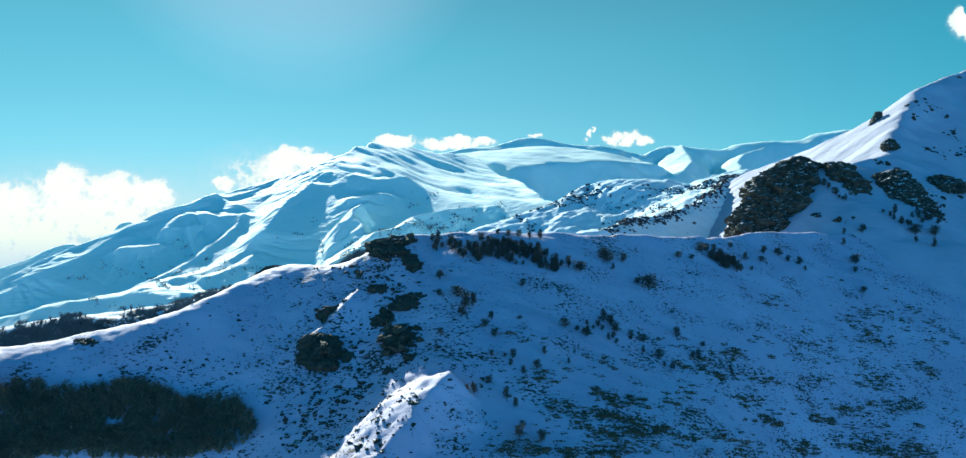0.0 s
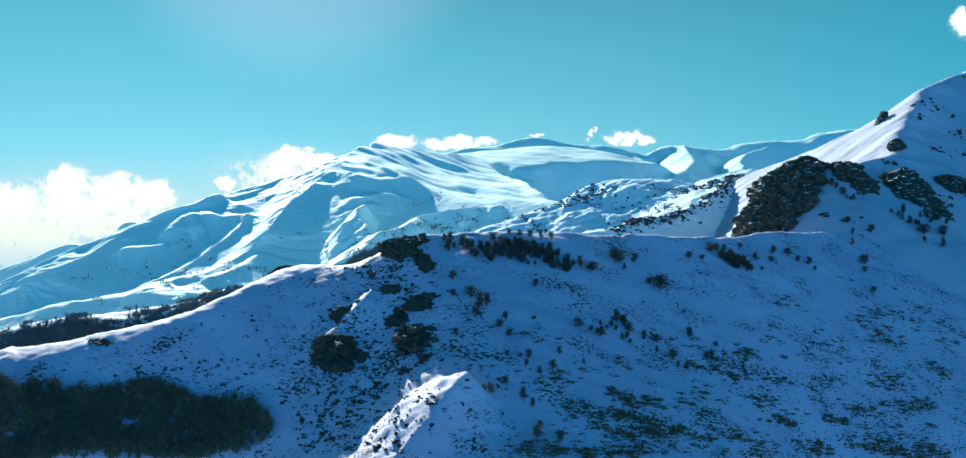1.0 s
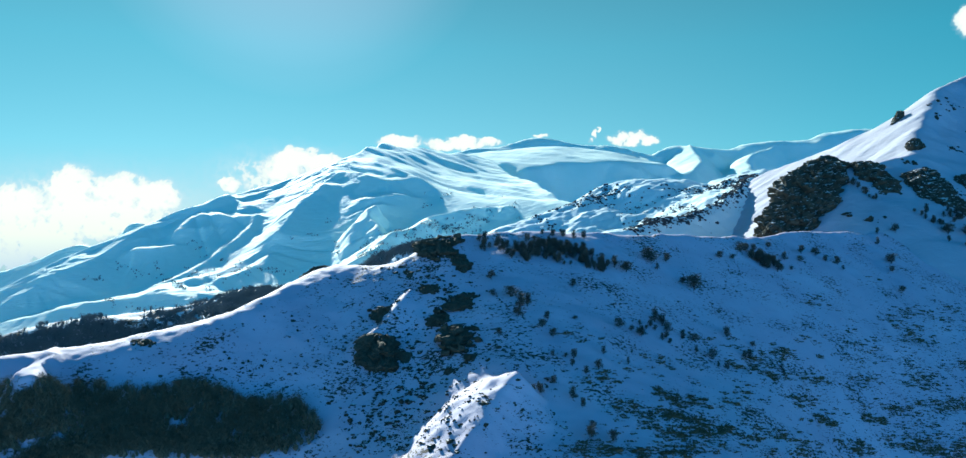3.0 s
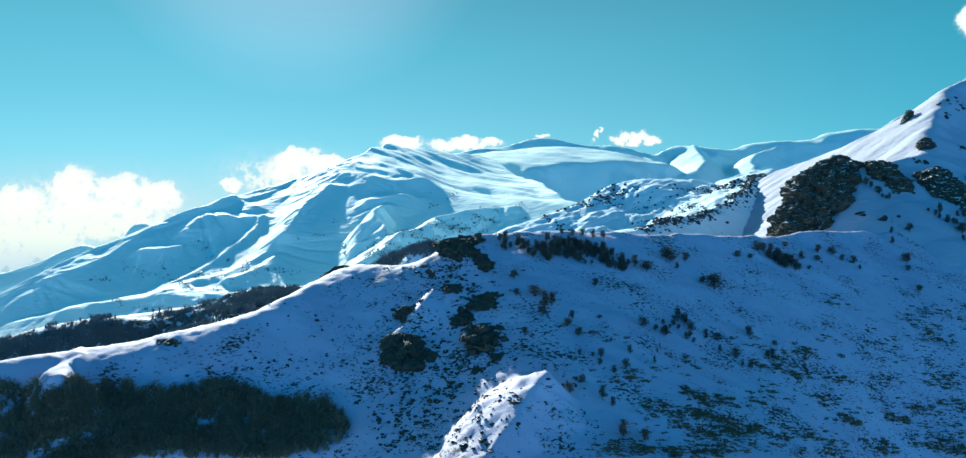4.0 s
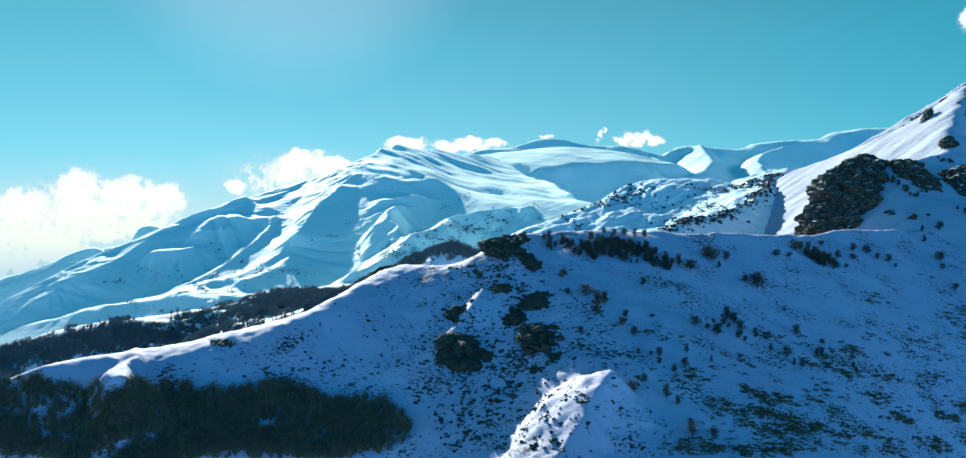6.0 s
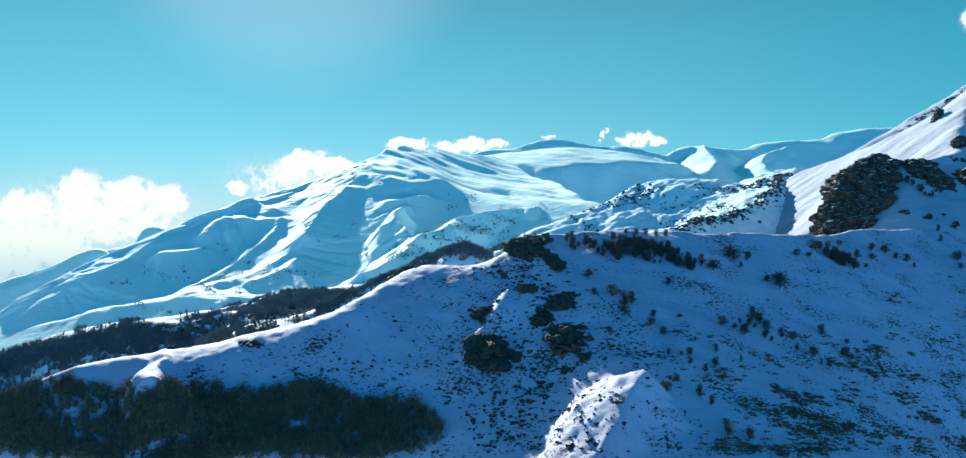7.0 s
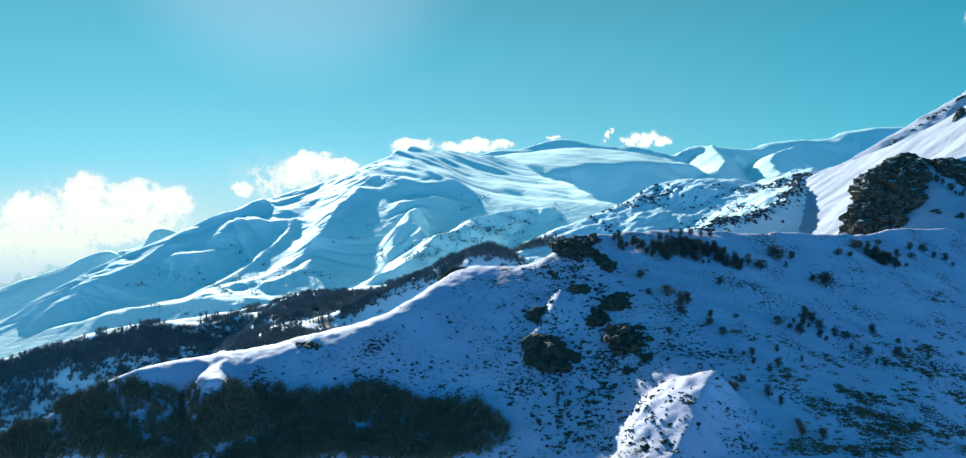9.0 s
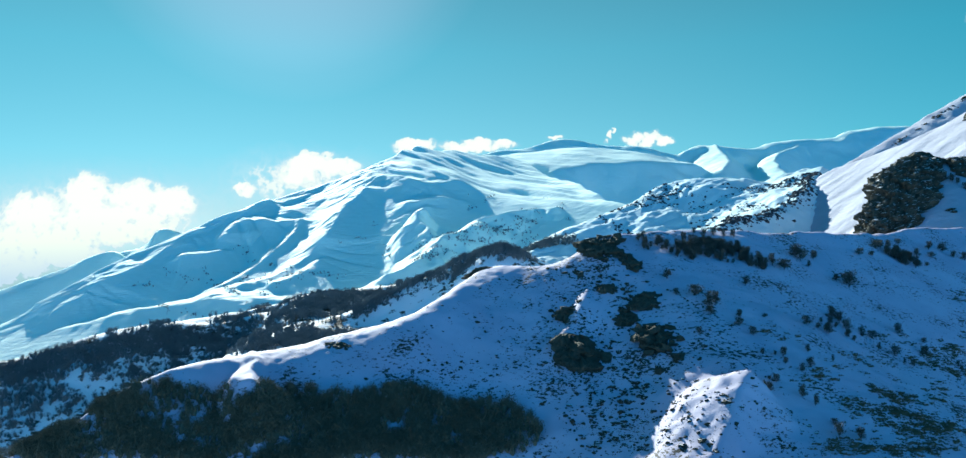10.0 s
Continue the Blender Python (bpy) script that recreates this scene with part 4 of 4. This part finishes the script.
SHRUB_SHAPES = [bare_tree_shapes(3.8 + 0.45 * i, 2.3 + 0.35 * (i % 3), 3, 620) for i in range(5)]
kinds = [tree_kind("bare_tree", "leafless grey-brown mountain tree standing in snow", "tree", s) for s in SHRUB_SHAPES]


def plant(patches, fn, group, low=0.7, high=1.25):
    x, y = cloud_of(patches)
    z = heights(fn, x, y)
    for i in range(len(x)):
        src = kinds[int(rng.integers(len(kinds)))]
        s = low + (high - low) * rng.random()
        ob = copy_thing(src, pose(x[i], y[i], z[i], 0, 0, rng.random() * 360))
        ob.scale = (s * (0.75 + 0.6 * rng.random()), s * (0.75 + 0.6 * rng.random()), s)
        tagged(ob, group=group)


GROVE = [(-22, 410, 6.0, 7.2, 17, 16), (-8, 408, 10.3, 10.3, 20, 34), (8, 417, 14.3, 11.2, 32, 60), (20, 418, 16.7, 13.0, 34, 60), (31, 418, 8.7, 10.9, -29, 30), (39, 416, 6.2, 6.3, -48, 9)]
plant([(*p[:5], max(1, p[5] * 0.28)) for p in GROVE], near_ground, "trees below the crest", 0.65, 1.1)
# the rest of the grove grows so close together that it is one thicket
THICKET = [(np.vstack([tv, cv]), np.vstack([tf, cf + len(tv)])) for (tv, tf), (cv, cf) in SHRUB_SHAPES]
x, y = cloud_of([(*p[:5], p[5] * 0.45) for p in GROVE])
ob = scatter_mesh("thicket", THICKET, near_ground, x, y, 0.65 + 0.5 * rng.random(len(x)), TWIG, 1.0, 0.05)
tagged(ob, "thicket of leafless mountain trees below a snowy crest", "thicket", kind="stuff")
def upper_ground(X, Y):
    return np.maximum(near_ground(X, Y), peak_ground(X, Y))


plant([(149, 491, 11.5, 6.6, -39, 30), (334, 638, 14.1, 11.8, -52, 10), (359, 642, 11.4, 12.3, -51, 12), (297, 668, 18.7, 3.3, -77, 8)], upper_ground, "trees beside the crags", 0.9, 1.5)


def plant_single(places, group):
    """Single trees: (x, y, height)."""
    for i, (px, py, tall) in enumerate(places):
        src = kinds[i % len(kinds)]
        s = tall / (3.8 + 0.45 * (i % len(kinds)))
        m = pose(px, py, float(upper_ground(np.array([px]), np.array([py]))[0]), 0, 0, rng.random() * 360)
        ob = copy_thing(src, m)
        s *= 0.85
        ob.scale = (s * (0.8 + 0.7 * rng.random()), s * (0.8 + 0.7 * rng.random()), s * (0.8 + 0.35 * rng.random()))
        tagged(ob, group=group)


SINGLE_TREES = [(-20.4, 376.0, 6.7), (-19.8, 361.0, 4.5), (-11.7, 360.0, 7.1), (-7.6, 351.0, 8.1), (-4.5, 353.0, 7.6), (-9.1, 344.5, 5.5), (0.8, 337.0, 5.4), (4.9, 331.5, 4.7), (19.1, 384.0, 5.5), (45.3, 421.5, 8.3), (51.1, 421.0, 8.3), (67.8, 448.5, 10.4), (70.1, 446.0, 8.0), (72.0, 440.0, 5.5), (79.8, 452.5, 7.3), (84.6, 434.5, 5.4), (89.9, 431.5, 10.8), (36.6, 355.5, 6.3), (57.1, 378.0, 7.4), (60.5, 377.5, 8.1), (46.2, 355.5, 5.7), (62.2, 373.0, 6.0), (76.0, 376.5, 6.0), (69.9, 375.0, 4.7), (3.7, 345.0, 4.3), (16.2, 350.0, 2.8), (-17.7, 330.5, 3.5), (117.3, 477.0, 6.0)]
plant_single(SINGLE_TREES, "trees scattered over the slope")
EASTERN_TREES = [(126.6, 482.0, 5.2), (135.3, 494.5, 7.9), (161.2, 517.0, 5.5), (167.3, 506.5, 7.2), (185.9, 526.0, 8.4), (197.5, 531.5, 6.6), (202.2, 527.0, 5.6), (180.0, 513.0, 5.5), (211.0, 529.5, 7.6), (212.2, 523.0, 4.7), (167.7, 496.0, 4.4), (262.1, 559.5, 9.0), (254.7, 543.0, 5.8), (266.2, 586.5, 6.3), (275.9, 606.5, 6.5), (293.4, 614.0, 8.8), (247.2, 515.5, 5.5), (353.0, 620.0, 10.0), (342.5, 602.5, 9.7), (330.7, 607.0, 7.6), (336.3, 618.5, 12.1), (95.6, 391.5, 7.0), (81.2, 366.5, 5.9), (8.6, 290.0, 7.2), (11.6, 286.0, 4.6), (12.4, 268.5, 5.7), (20.1, 270.0, 5.8), (13.7, 276.0, 3.9)]
plant_single(EASTERN_TREES, "trees scattered over the slope")
plant([(56, 366, 18.1, 6.6, 41, 10), (20, 318, 25, 12, 40, 8), (100, 372, 40, 14, 35, 8), (-2, 300, 14, 6, 87, 5)], near_ground, "trees scattered over the slope", 0.5, 0.9)
for k in kinds:     # the patterns themselves stand in the grove too
    i = kinds.index(k)
    px, py = 8.0 + 6 * i, 436.0 + 2 * i
    k.matrix_world = pose(px, py, float(near_ground(np.array([px]), np.array([py]))[0]), 0, 0, 40 * i)
    tagged(k, group="trees below the crest")

# the dark wood that fills the hollow below the shoulder
WOOD_SHAPES = []
for i in range(6):
    v, f = ICO[2]
    bumps = 1 + 0.35 * (rng.random((len(v), 1)) * 2 - 1)
    crown = v * bumps * (0.55, 0.55, 0.7) + (0, 0, 0.9)
    (tv, tf), (cv, cf) = bare_tree_shapes(2.6, 2.6, 2, 150)
    WOOD_SHAPES.append((np.vstack([crown, cv]), np.vstack([f, cf + len(crown)])))
WOOD = [(-135, 304, 25.3, 12.3, 180, 300), (-104, 302, 19.5, 9.9, 160, 170), (-160, 301, 15.7, 9.1, 179, 140), (-176, 301, 12.9, 10.5, 171, 140), (-215, 290, 25.3, 9.5, -170, 290), (-237, 279, 19.7, 5.8, 179, 170), (-254, 277, 15.2, 3.6, 165, 80), (-189, 293, 13.1, 9.2, -166, 120), (-137, 310, 14.3, 7.0, -173, 90), (-106, 306, 14.2, 9.3, 169, 120), (-159, 302, 20.5, 11.5, -169, 150), (-122, 294, 27.3, 2.4, 179, 100), (-178, 285, 12.9, 4.5, -160, 50), (-238, 287, 11.2, 2.1, 179, 120), (-262, 283, 11.2, 3.5, 176, 200), (-184, 282, 14.8, 2.7, -163, 110)]
LOW_WOOD = [(-215, 281, 18.3, 2.4, -173, 130), (-177, 284, 18.6, 3.4, -164, 150), (-151, 294, 13.2, 3.0, -171, 90), (-131, 299, 9.1, 3.3, -174, 60), (-163, 289, 14.0, 2.0, -164, 80), (-146, 294, 20.0, 2.1, -172, 110), (-191, 291, 11, 4, -165, 150), (-152, 291, 15, 2.6, 4, 75), (-121, 292.5, 17, 2.0, 2, 60), (-183, 297, 5, 3, -140, 40)]
x, y = cloud_of(WOOD + LOW_WOOD + [(-302, 290, 42, 16, 15, 380), (-285, 300, 25, 8, 25, 160)])
bare = ((x + 196) / 11) ** 2 + ((y - 314) / 19.5) ** 2 > 1     # the bare cone of snow on the shoulder
x, y = x[bare], y[bare]
ob = scatter_mesh("dark_wood", WOOD_SHAPES, near_ground, x, y, 0.9 + 0.9 * rng.random(len(x)), FOREST, 1.2, 0.1)
tagged(ob, "dense dark leafless wood filling a shaded hollow", "woodland", kind="stuff")

# woods in the valley behind the crest
VALLEY_WOOD = [(-652, 913, 31.7, 13.7, 170, 190), (-617, 927, 32.2, 13.9, 169, 190), (-577, 933, 33.5, 13.1, 168, 190), (-537, 941, 32.0, 12.7, 173, 190), (-499, 955, 30.9, 16.5, 177, 190), (-459, 969, 31.7, 15.1, 176, 190), (-423, 997, 45.0, 28.6, 126, 190), (-388, 1010, 181.5, 26.8, 110, 190), (-318, 912, 63.6, 28.7, 107, 190), (-283, 953, 54.4, 30.4, 106, 190), (-253, 997, 122.0, 18.5, 109, 190), (-233, 1093, 215.9, 22.2, 102, 190)]
GLADES = [(-460, 931, 151.4, 7.8, 131, 330), (-538, 911, 57.6, 14.7, 177, 240), (-386, 925, 166.6, 23.8, 114, 170), (-616, 899, 42.8, 13.1, 176, 120), (-266, 900, 90.4, 24.3, 115, 70), (-365, 643, 115.4, 14.1, 121, 80), (-470, 670, 178.5, 25.7, 125, 170), (-604, 843, 75.1, 22.1, 124, 90), (-39, 950, 33.2, 22.4, -176, 240), (-552, 870, 108.5, 28.0, 128, 150), (-594, 860, 42.9, 21.7, 167, 220), (-502, 879, 139.8, 21.0, 125, 160), (-556, 752, 146.5, 16.1, 126, 160), (-456, 901, 142.4, 17.0, 118, 90)]
STRIP = [(-112, 813, 34, 6, -30, 130), (-170, 827, 32, 6, 8, 130), (-222, 815, 28, 6, 14, 100), (-80, 795, 18, 7, -20, 70), (-105, 796, 30, 6, -25, 60), (-140, 806, 30, 6, -20, 50)]
TERRACE = [(-349, 847, 152.8, 20.6, 112, 160), (-324, 828, 38.7, 9.6, 117, 60), (-274, 943, 94.2, 17.7, 123, 170), (-348, 894, 135.7, 28.0, 118, 160), (-293, 895, 37.8, 23.6, 159, 130), (-422, 947, 42.3, 15.8, 144, 160), (-316, 734, 102.2, 3.7, 116, 110), (-295, 761, 37.4, 10.8, 131, 110), (-282, 758, 44.3, 9.6, 117, 60), (-278, 906, 28.5, 16.8, 174, 70), (-290, 838, 30, 9, 20, 130)]
x, y = cloud_of([(*p[:5], p[5] * 1.9) for p in VALLEY_WOOD + STRIP] + [(*p[:5], p[5] * 1.1) for p in GLADES + TERRACE] + [(-300, 735, 60, 32, 20, 420), (-235, 722, 50, 28, 20, 320), (-390, 790, 60, 30, 20, 320), (-330, 960, 80, 40, 20, 300)], 9, 7.0)


def valley_top(X, Y):
    return np.maximum(valley_ground(X, Y), middle_ground(X, Y))


ob = scatter_mesh("valley_wood", WOOD_SHAPES[:3], valley_top, x, y, 1.2 + 1.2 * rng.random(len(x)), HAZED, 1.2, 0.1)
tagged(ob, "dark winter forest along the valley", "woodland", kind="stuff")

# rocks and shrubs on the low ridge
RIDGE_ROCKS = [(101, 1081, 37.8, 23.6, -177, 60), (139, 1113, 28.6, 17.1, 79, 30), (170, 1013, 66.6, 19.4, 91, 16), (272, 1075, 32.7, 26.0, -171, 40), (318, 1040, 45, 12, 62, 90), (264, 945, 52, 10, 53, 110), (195, 868, 44, 9, 42, 110), (140, 818, 30, 9, 45, 70), (299, 1054, 24.0, 16.6, 156, 40), (226, 1058, 51.2, 34.0, -168, 24), (162, 1069, 43.8, 30.3, 141, 30), (66, 990, 94.0, 4.4, 112, 30), (200, 960, 50, 25, 50, 40), (335, 1079, 17.2, 7.4, -173, 24)]
x, y = cloud_of([(*p[:5], p[5] * 5.0) for p in RIDGE_ROCKS], 5, 6.0)
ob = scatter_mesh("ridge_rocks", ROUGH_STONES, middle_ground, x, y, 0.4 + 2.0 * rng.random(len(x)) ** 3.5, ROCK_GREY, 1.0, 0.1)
tagged(ob, "dark rocks and shrubs strewn over a sunlit ridge", "rocks", kind="stuff")


# rocks on the shaded side of the peak
PEAK_ROCKS = [(532, 931, 35.2, 11.4, -146, 24), (496, 840, 38.7, 11.4, -140, 26), (469, 833, 33.6, 8.4, 47, 18), (538, 899, 25.7, 9.9, -137, 16), (501, 929, 16.1, 8.7, 53, 8), (388, 763, 22.2, 5.1, -151, 12), (424, 719, 54.6, 11.6, 50, 24), (487, 889, 19.8, 5.5, -139, 8), (282, 642, 18.4, 13.5, 155, 14), (616, 1024, 19.0, 6.8, -150, 14)]
x, y = cloud_of(PEAK_ROCKS, 4, 4.0)
ob = scatter_mesh("peak_rocks", ROUGH_STONES, upper_ground, x, y, 0.6 + 2.2 * rng.random(len(x)) ** 2.5, ROCK_SCREE, 0.9, 0.1)
tagged(ob, "dark rocks scattered on a steep shaded snow face", "rocks", kind="stuff")


# rocks in the gully of the ridge behind the peak
x, y = cloud_of([(985, 1872, 170, 7, 1, 70), (1060, 1882, 120, 6, 1, 50)], 4, 5.0)
ob = scatter_mesh("back_rocks", ROUGH_STONES, back_ground, x, y, 1.0 + 3.5 * rng.random(len(x)) ** 2.0, ROCK_SCREE, 0.9, 0.1)
tagged(ob, "dark rocks in a gully of a far snow ridge", "rocks", kind="stuff")


# sparse scrub at the foot and on the ribs of the broad mountain
SCRUB = [(-457, 1297, 255.3, 40.9, 119, 130), (-505, 1266, 180.6, 2.8, 127, 110), (-556, 1227, 101.7, 2.1, 147, 50), (-656, 1400, 61.2, 5.2, 143, 24), (-704, 1378, 24.9, 14.1, 133, 24), (-387, 1300, 56.1, 6.6, 165, 60), (-67, 1344, 52.3, 22.3, 179, 60), (-184, 1291, 40.9, 10.3, -158, 40), (-111, 1521, 100.2, 31.3, 90, 30), (-341, 1399, 42.6, 13.6, -180, 14), (-27, 1433, 33.4, 22.7, 165, 22), (38, 1363, 191.3, 6.4, 103, 24), (-228, 1206, 321.9, 2.1, 108, 30), (-820, 1403, 50.4, 28.4, 157, 16), (-130, 1305, 60, 16, 38, 160), (-60, 1375, 55, 14, 20, 110), (-190, 1225, 45, 14, 50, 110)]
x, y = cloud_of(SCRUB, 4, 5.0)


def mountain_top(X, Y):
    return np.maximum(valley_top(X, Y), massif_ground(X, Y))


ob = scatter_mesh("mountain_scrub", WOOD_SHAPES[:3], mountain_top, x, y, 0.5 + 0.8 * rng.random(len(x)), HAZED, 1.0, 0.1)
tagged(ob, "sparse bare scrub on the lower snow slopes", "scrub", kind="stuff")


# slender conifers in a row on the terrace
def conifer():
    root = new("conifer")
    tv, tf, cv, cf = [], [], [], []
    stick(tv, tf, (0, 0, -0.4), (0, 0, 9.5), 0.18, 0.03)
    for k in range(90):
        h = 0.8 + 8.6 * rng.random()
        r = 1.5 * (1 - h / 10.2)
        a = rng.random() * 6.28
        c = np.array((0.25 * r * math.cos(a), 0.25 * r * math.sin(a), h + 0.4))
        e = np.array((r * math.cos(a), r * math.sin(a), h - 0.3))
        side = 0.35 * r * np.array((-math.sin(a), math.cos(a), 0))
        n = len(cv)
        cv += [tuple(c), tuple(e - side), tuple(e + side)]
        cf.append((n, n + 1, n + 2))
    for part_name, v, f, mat in (("trunk", tv, tf, BARK), ("crown", cv, cf, FOREST)):
        ob = new(part_name, mesh_of(part_name, np.array(v), np.array(f), mat, False))
        ob.parent = root
    return tagged(root, "slender dark conifer in a row on a snowy terrace", "conifer", "conifers on the terrace")


first = conifer()
for i in range(13):
    px, py = -310 + 4.6 * i + 2 * rng.random(), 800 + 6 * rng.random()
    m = pose(px, py, float(valley_top(np.array([px]), np.array([py]))[0]), 0, 0, 50 * i)
    ob = first if i == 0 else copy_thing(first, m)
    ob.matrix_world = m
    s = 0.75 + 0.5 * rng.random()
    ob.scale = (s, s, s)


# ---- clouds low over the skyline ----
def cloud(puffs, seed, label, thick=1.0):
    """A bank of vapour; puffs: (x, z, half width, half height), all at one distance."""
    p = np.array(puffs, float)
    y = 4700.0 if thick == 1.0 else 4800.0
    x0, x1 = (p[:, 0] - 1.9 * p[:, 2]).min(), (p[:, 0] + 1.9 * p[:, 2]).max()
    z0, z1 = (p[:, 1] - 1.9 * p[:, 3]).min(), (p[:, 1] + 1.9 * p[:, 3]).max()
    xs, zs = np.arange(x0, x1, 5.0), np.arange(z0, z1, 5.0)
    X, Z = np.meshgrid(xs, zs)
    wx, wz = X + 22 * fractal(X, Z, 110, 4, 0.55, seed), Z + 22 * fractal(X, Z, 110, 4, 0.55, seed + 9)
    body = np.zeros(X.shape)
    for cx, cz, a, b in p:
        r = np.sqrt(((wx - cx) / a) ** 2 + ((wz - cz) / b) ** 2)
        body = np.maximum(body, np.clip(1.22 - r, 0, 1.1) * thick * min(1.0, 0.45 + b / 90))
    # billows: rounded lobes eat into the rim
    lobes = 1 - np.abs(fractal(X, Z, 85, 4, 0.55, seed + 20)) * 1.6
    d = np.clip(1.3 * body * (0.75 + 0.55 * lobes), 0, 1) * np.clip(body * 4, 0, 1)
    ob = sheet_xyz("cloud", X, y - 60 * body, Z, CLOUD)
    layer = ob.data.attributes.new("thickness", "FLOAT", "POINT")
    layer.data.foreach_set("value", d.astype(np.float32).ravel())
    # the clear air round the vapour is cut away
    bm = bmesh.new()
    bm.from_mesh(ob.data)
    clear = d.ravel() < 0.02
    bm.verts.ensure_lookup_table()
    bmesh.ops.delete(bm, geom=[v for v in bm.verts if clear[v.index]], context="VERTS")
    bm.to_mesh(ob.data)
    bm.free()
    return tagged(ob, label, "cloud", "clouds over the skyline", "structure")


cloud([(-3440, 280, 400, 218), (-2784, 340, 218, 145), (-2456, 440, 170, 158), (-2183, 425, 218, 116), (-1964, 396, 164, 109), (-2310, 280, 473, 145), (-2748, 189, 400, 109), (-3076, 61, 473, 145), (-2638, 116, 328, 94)], 4, "broad bright cumulus bank low behind the mountain")
cloud([(-1534, 469, 80, 47)], 7, "small white cloud puff near a ridge")
cloud([(-1126, 615, 174, 80), (-1199, 553, 145, 72), (-962, 593, 145, 58)], 9, "bright white cloud resting behind a snow shoulder")
cloud([(-524, 710, 145, 51), (-178, 706, 200, 47), (-14, 710, 109, 29)], 12, "white cloud glowing behind the summit")
cloud([(313, 746, 51, 18)], 15, "thin white wisp over the far range")
cloud([(608, 713, 21, 21), (630, 754, 21, 25), (648, 783, 14, 14)], 17, "small upright cloud tuft")
cloud([(841, 732, 131, 47), (914, 724, 87, 32), (758, 732, 58, 32)], 19, "compact white oval cloud")
cloud([(2813, 1410, 72, 94), (2883, 1373, 87, 72)], 23, "white cloud high beside the peak")
cloud([(-2500, 330, 1150, 330), (-1250, 520, 620, 230), (-3300, 300, 700, 300)], 27, "thin pale veil of haze behind the mountain", 0.36)
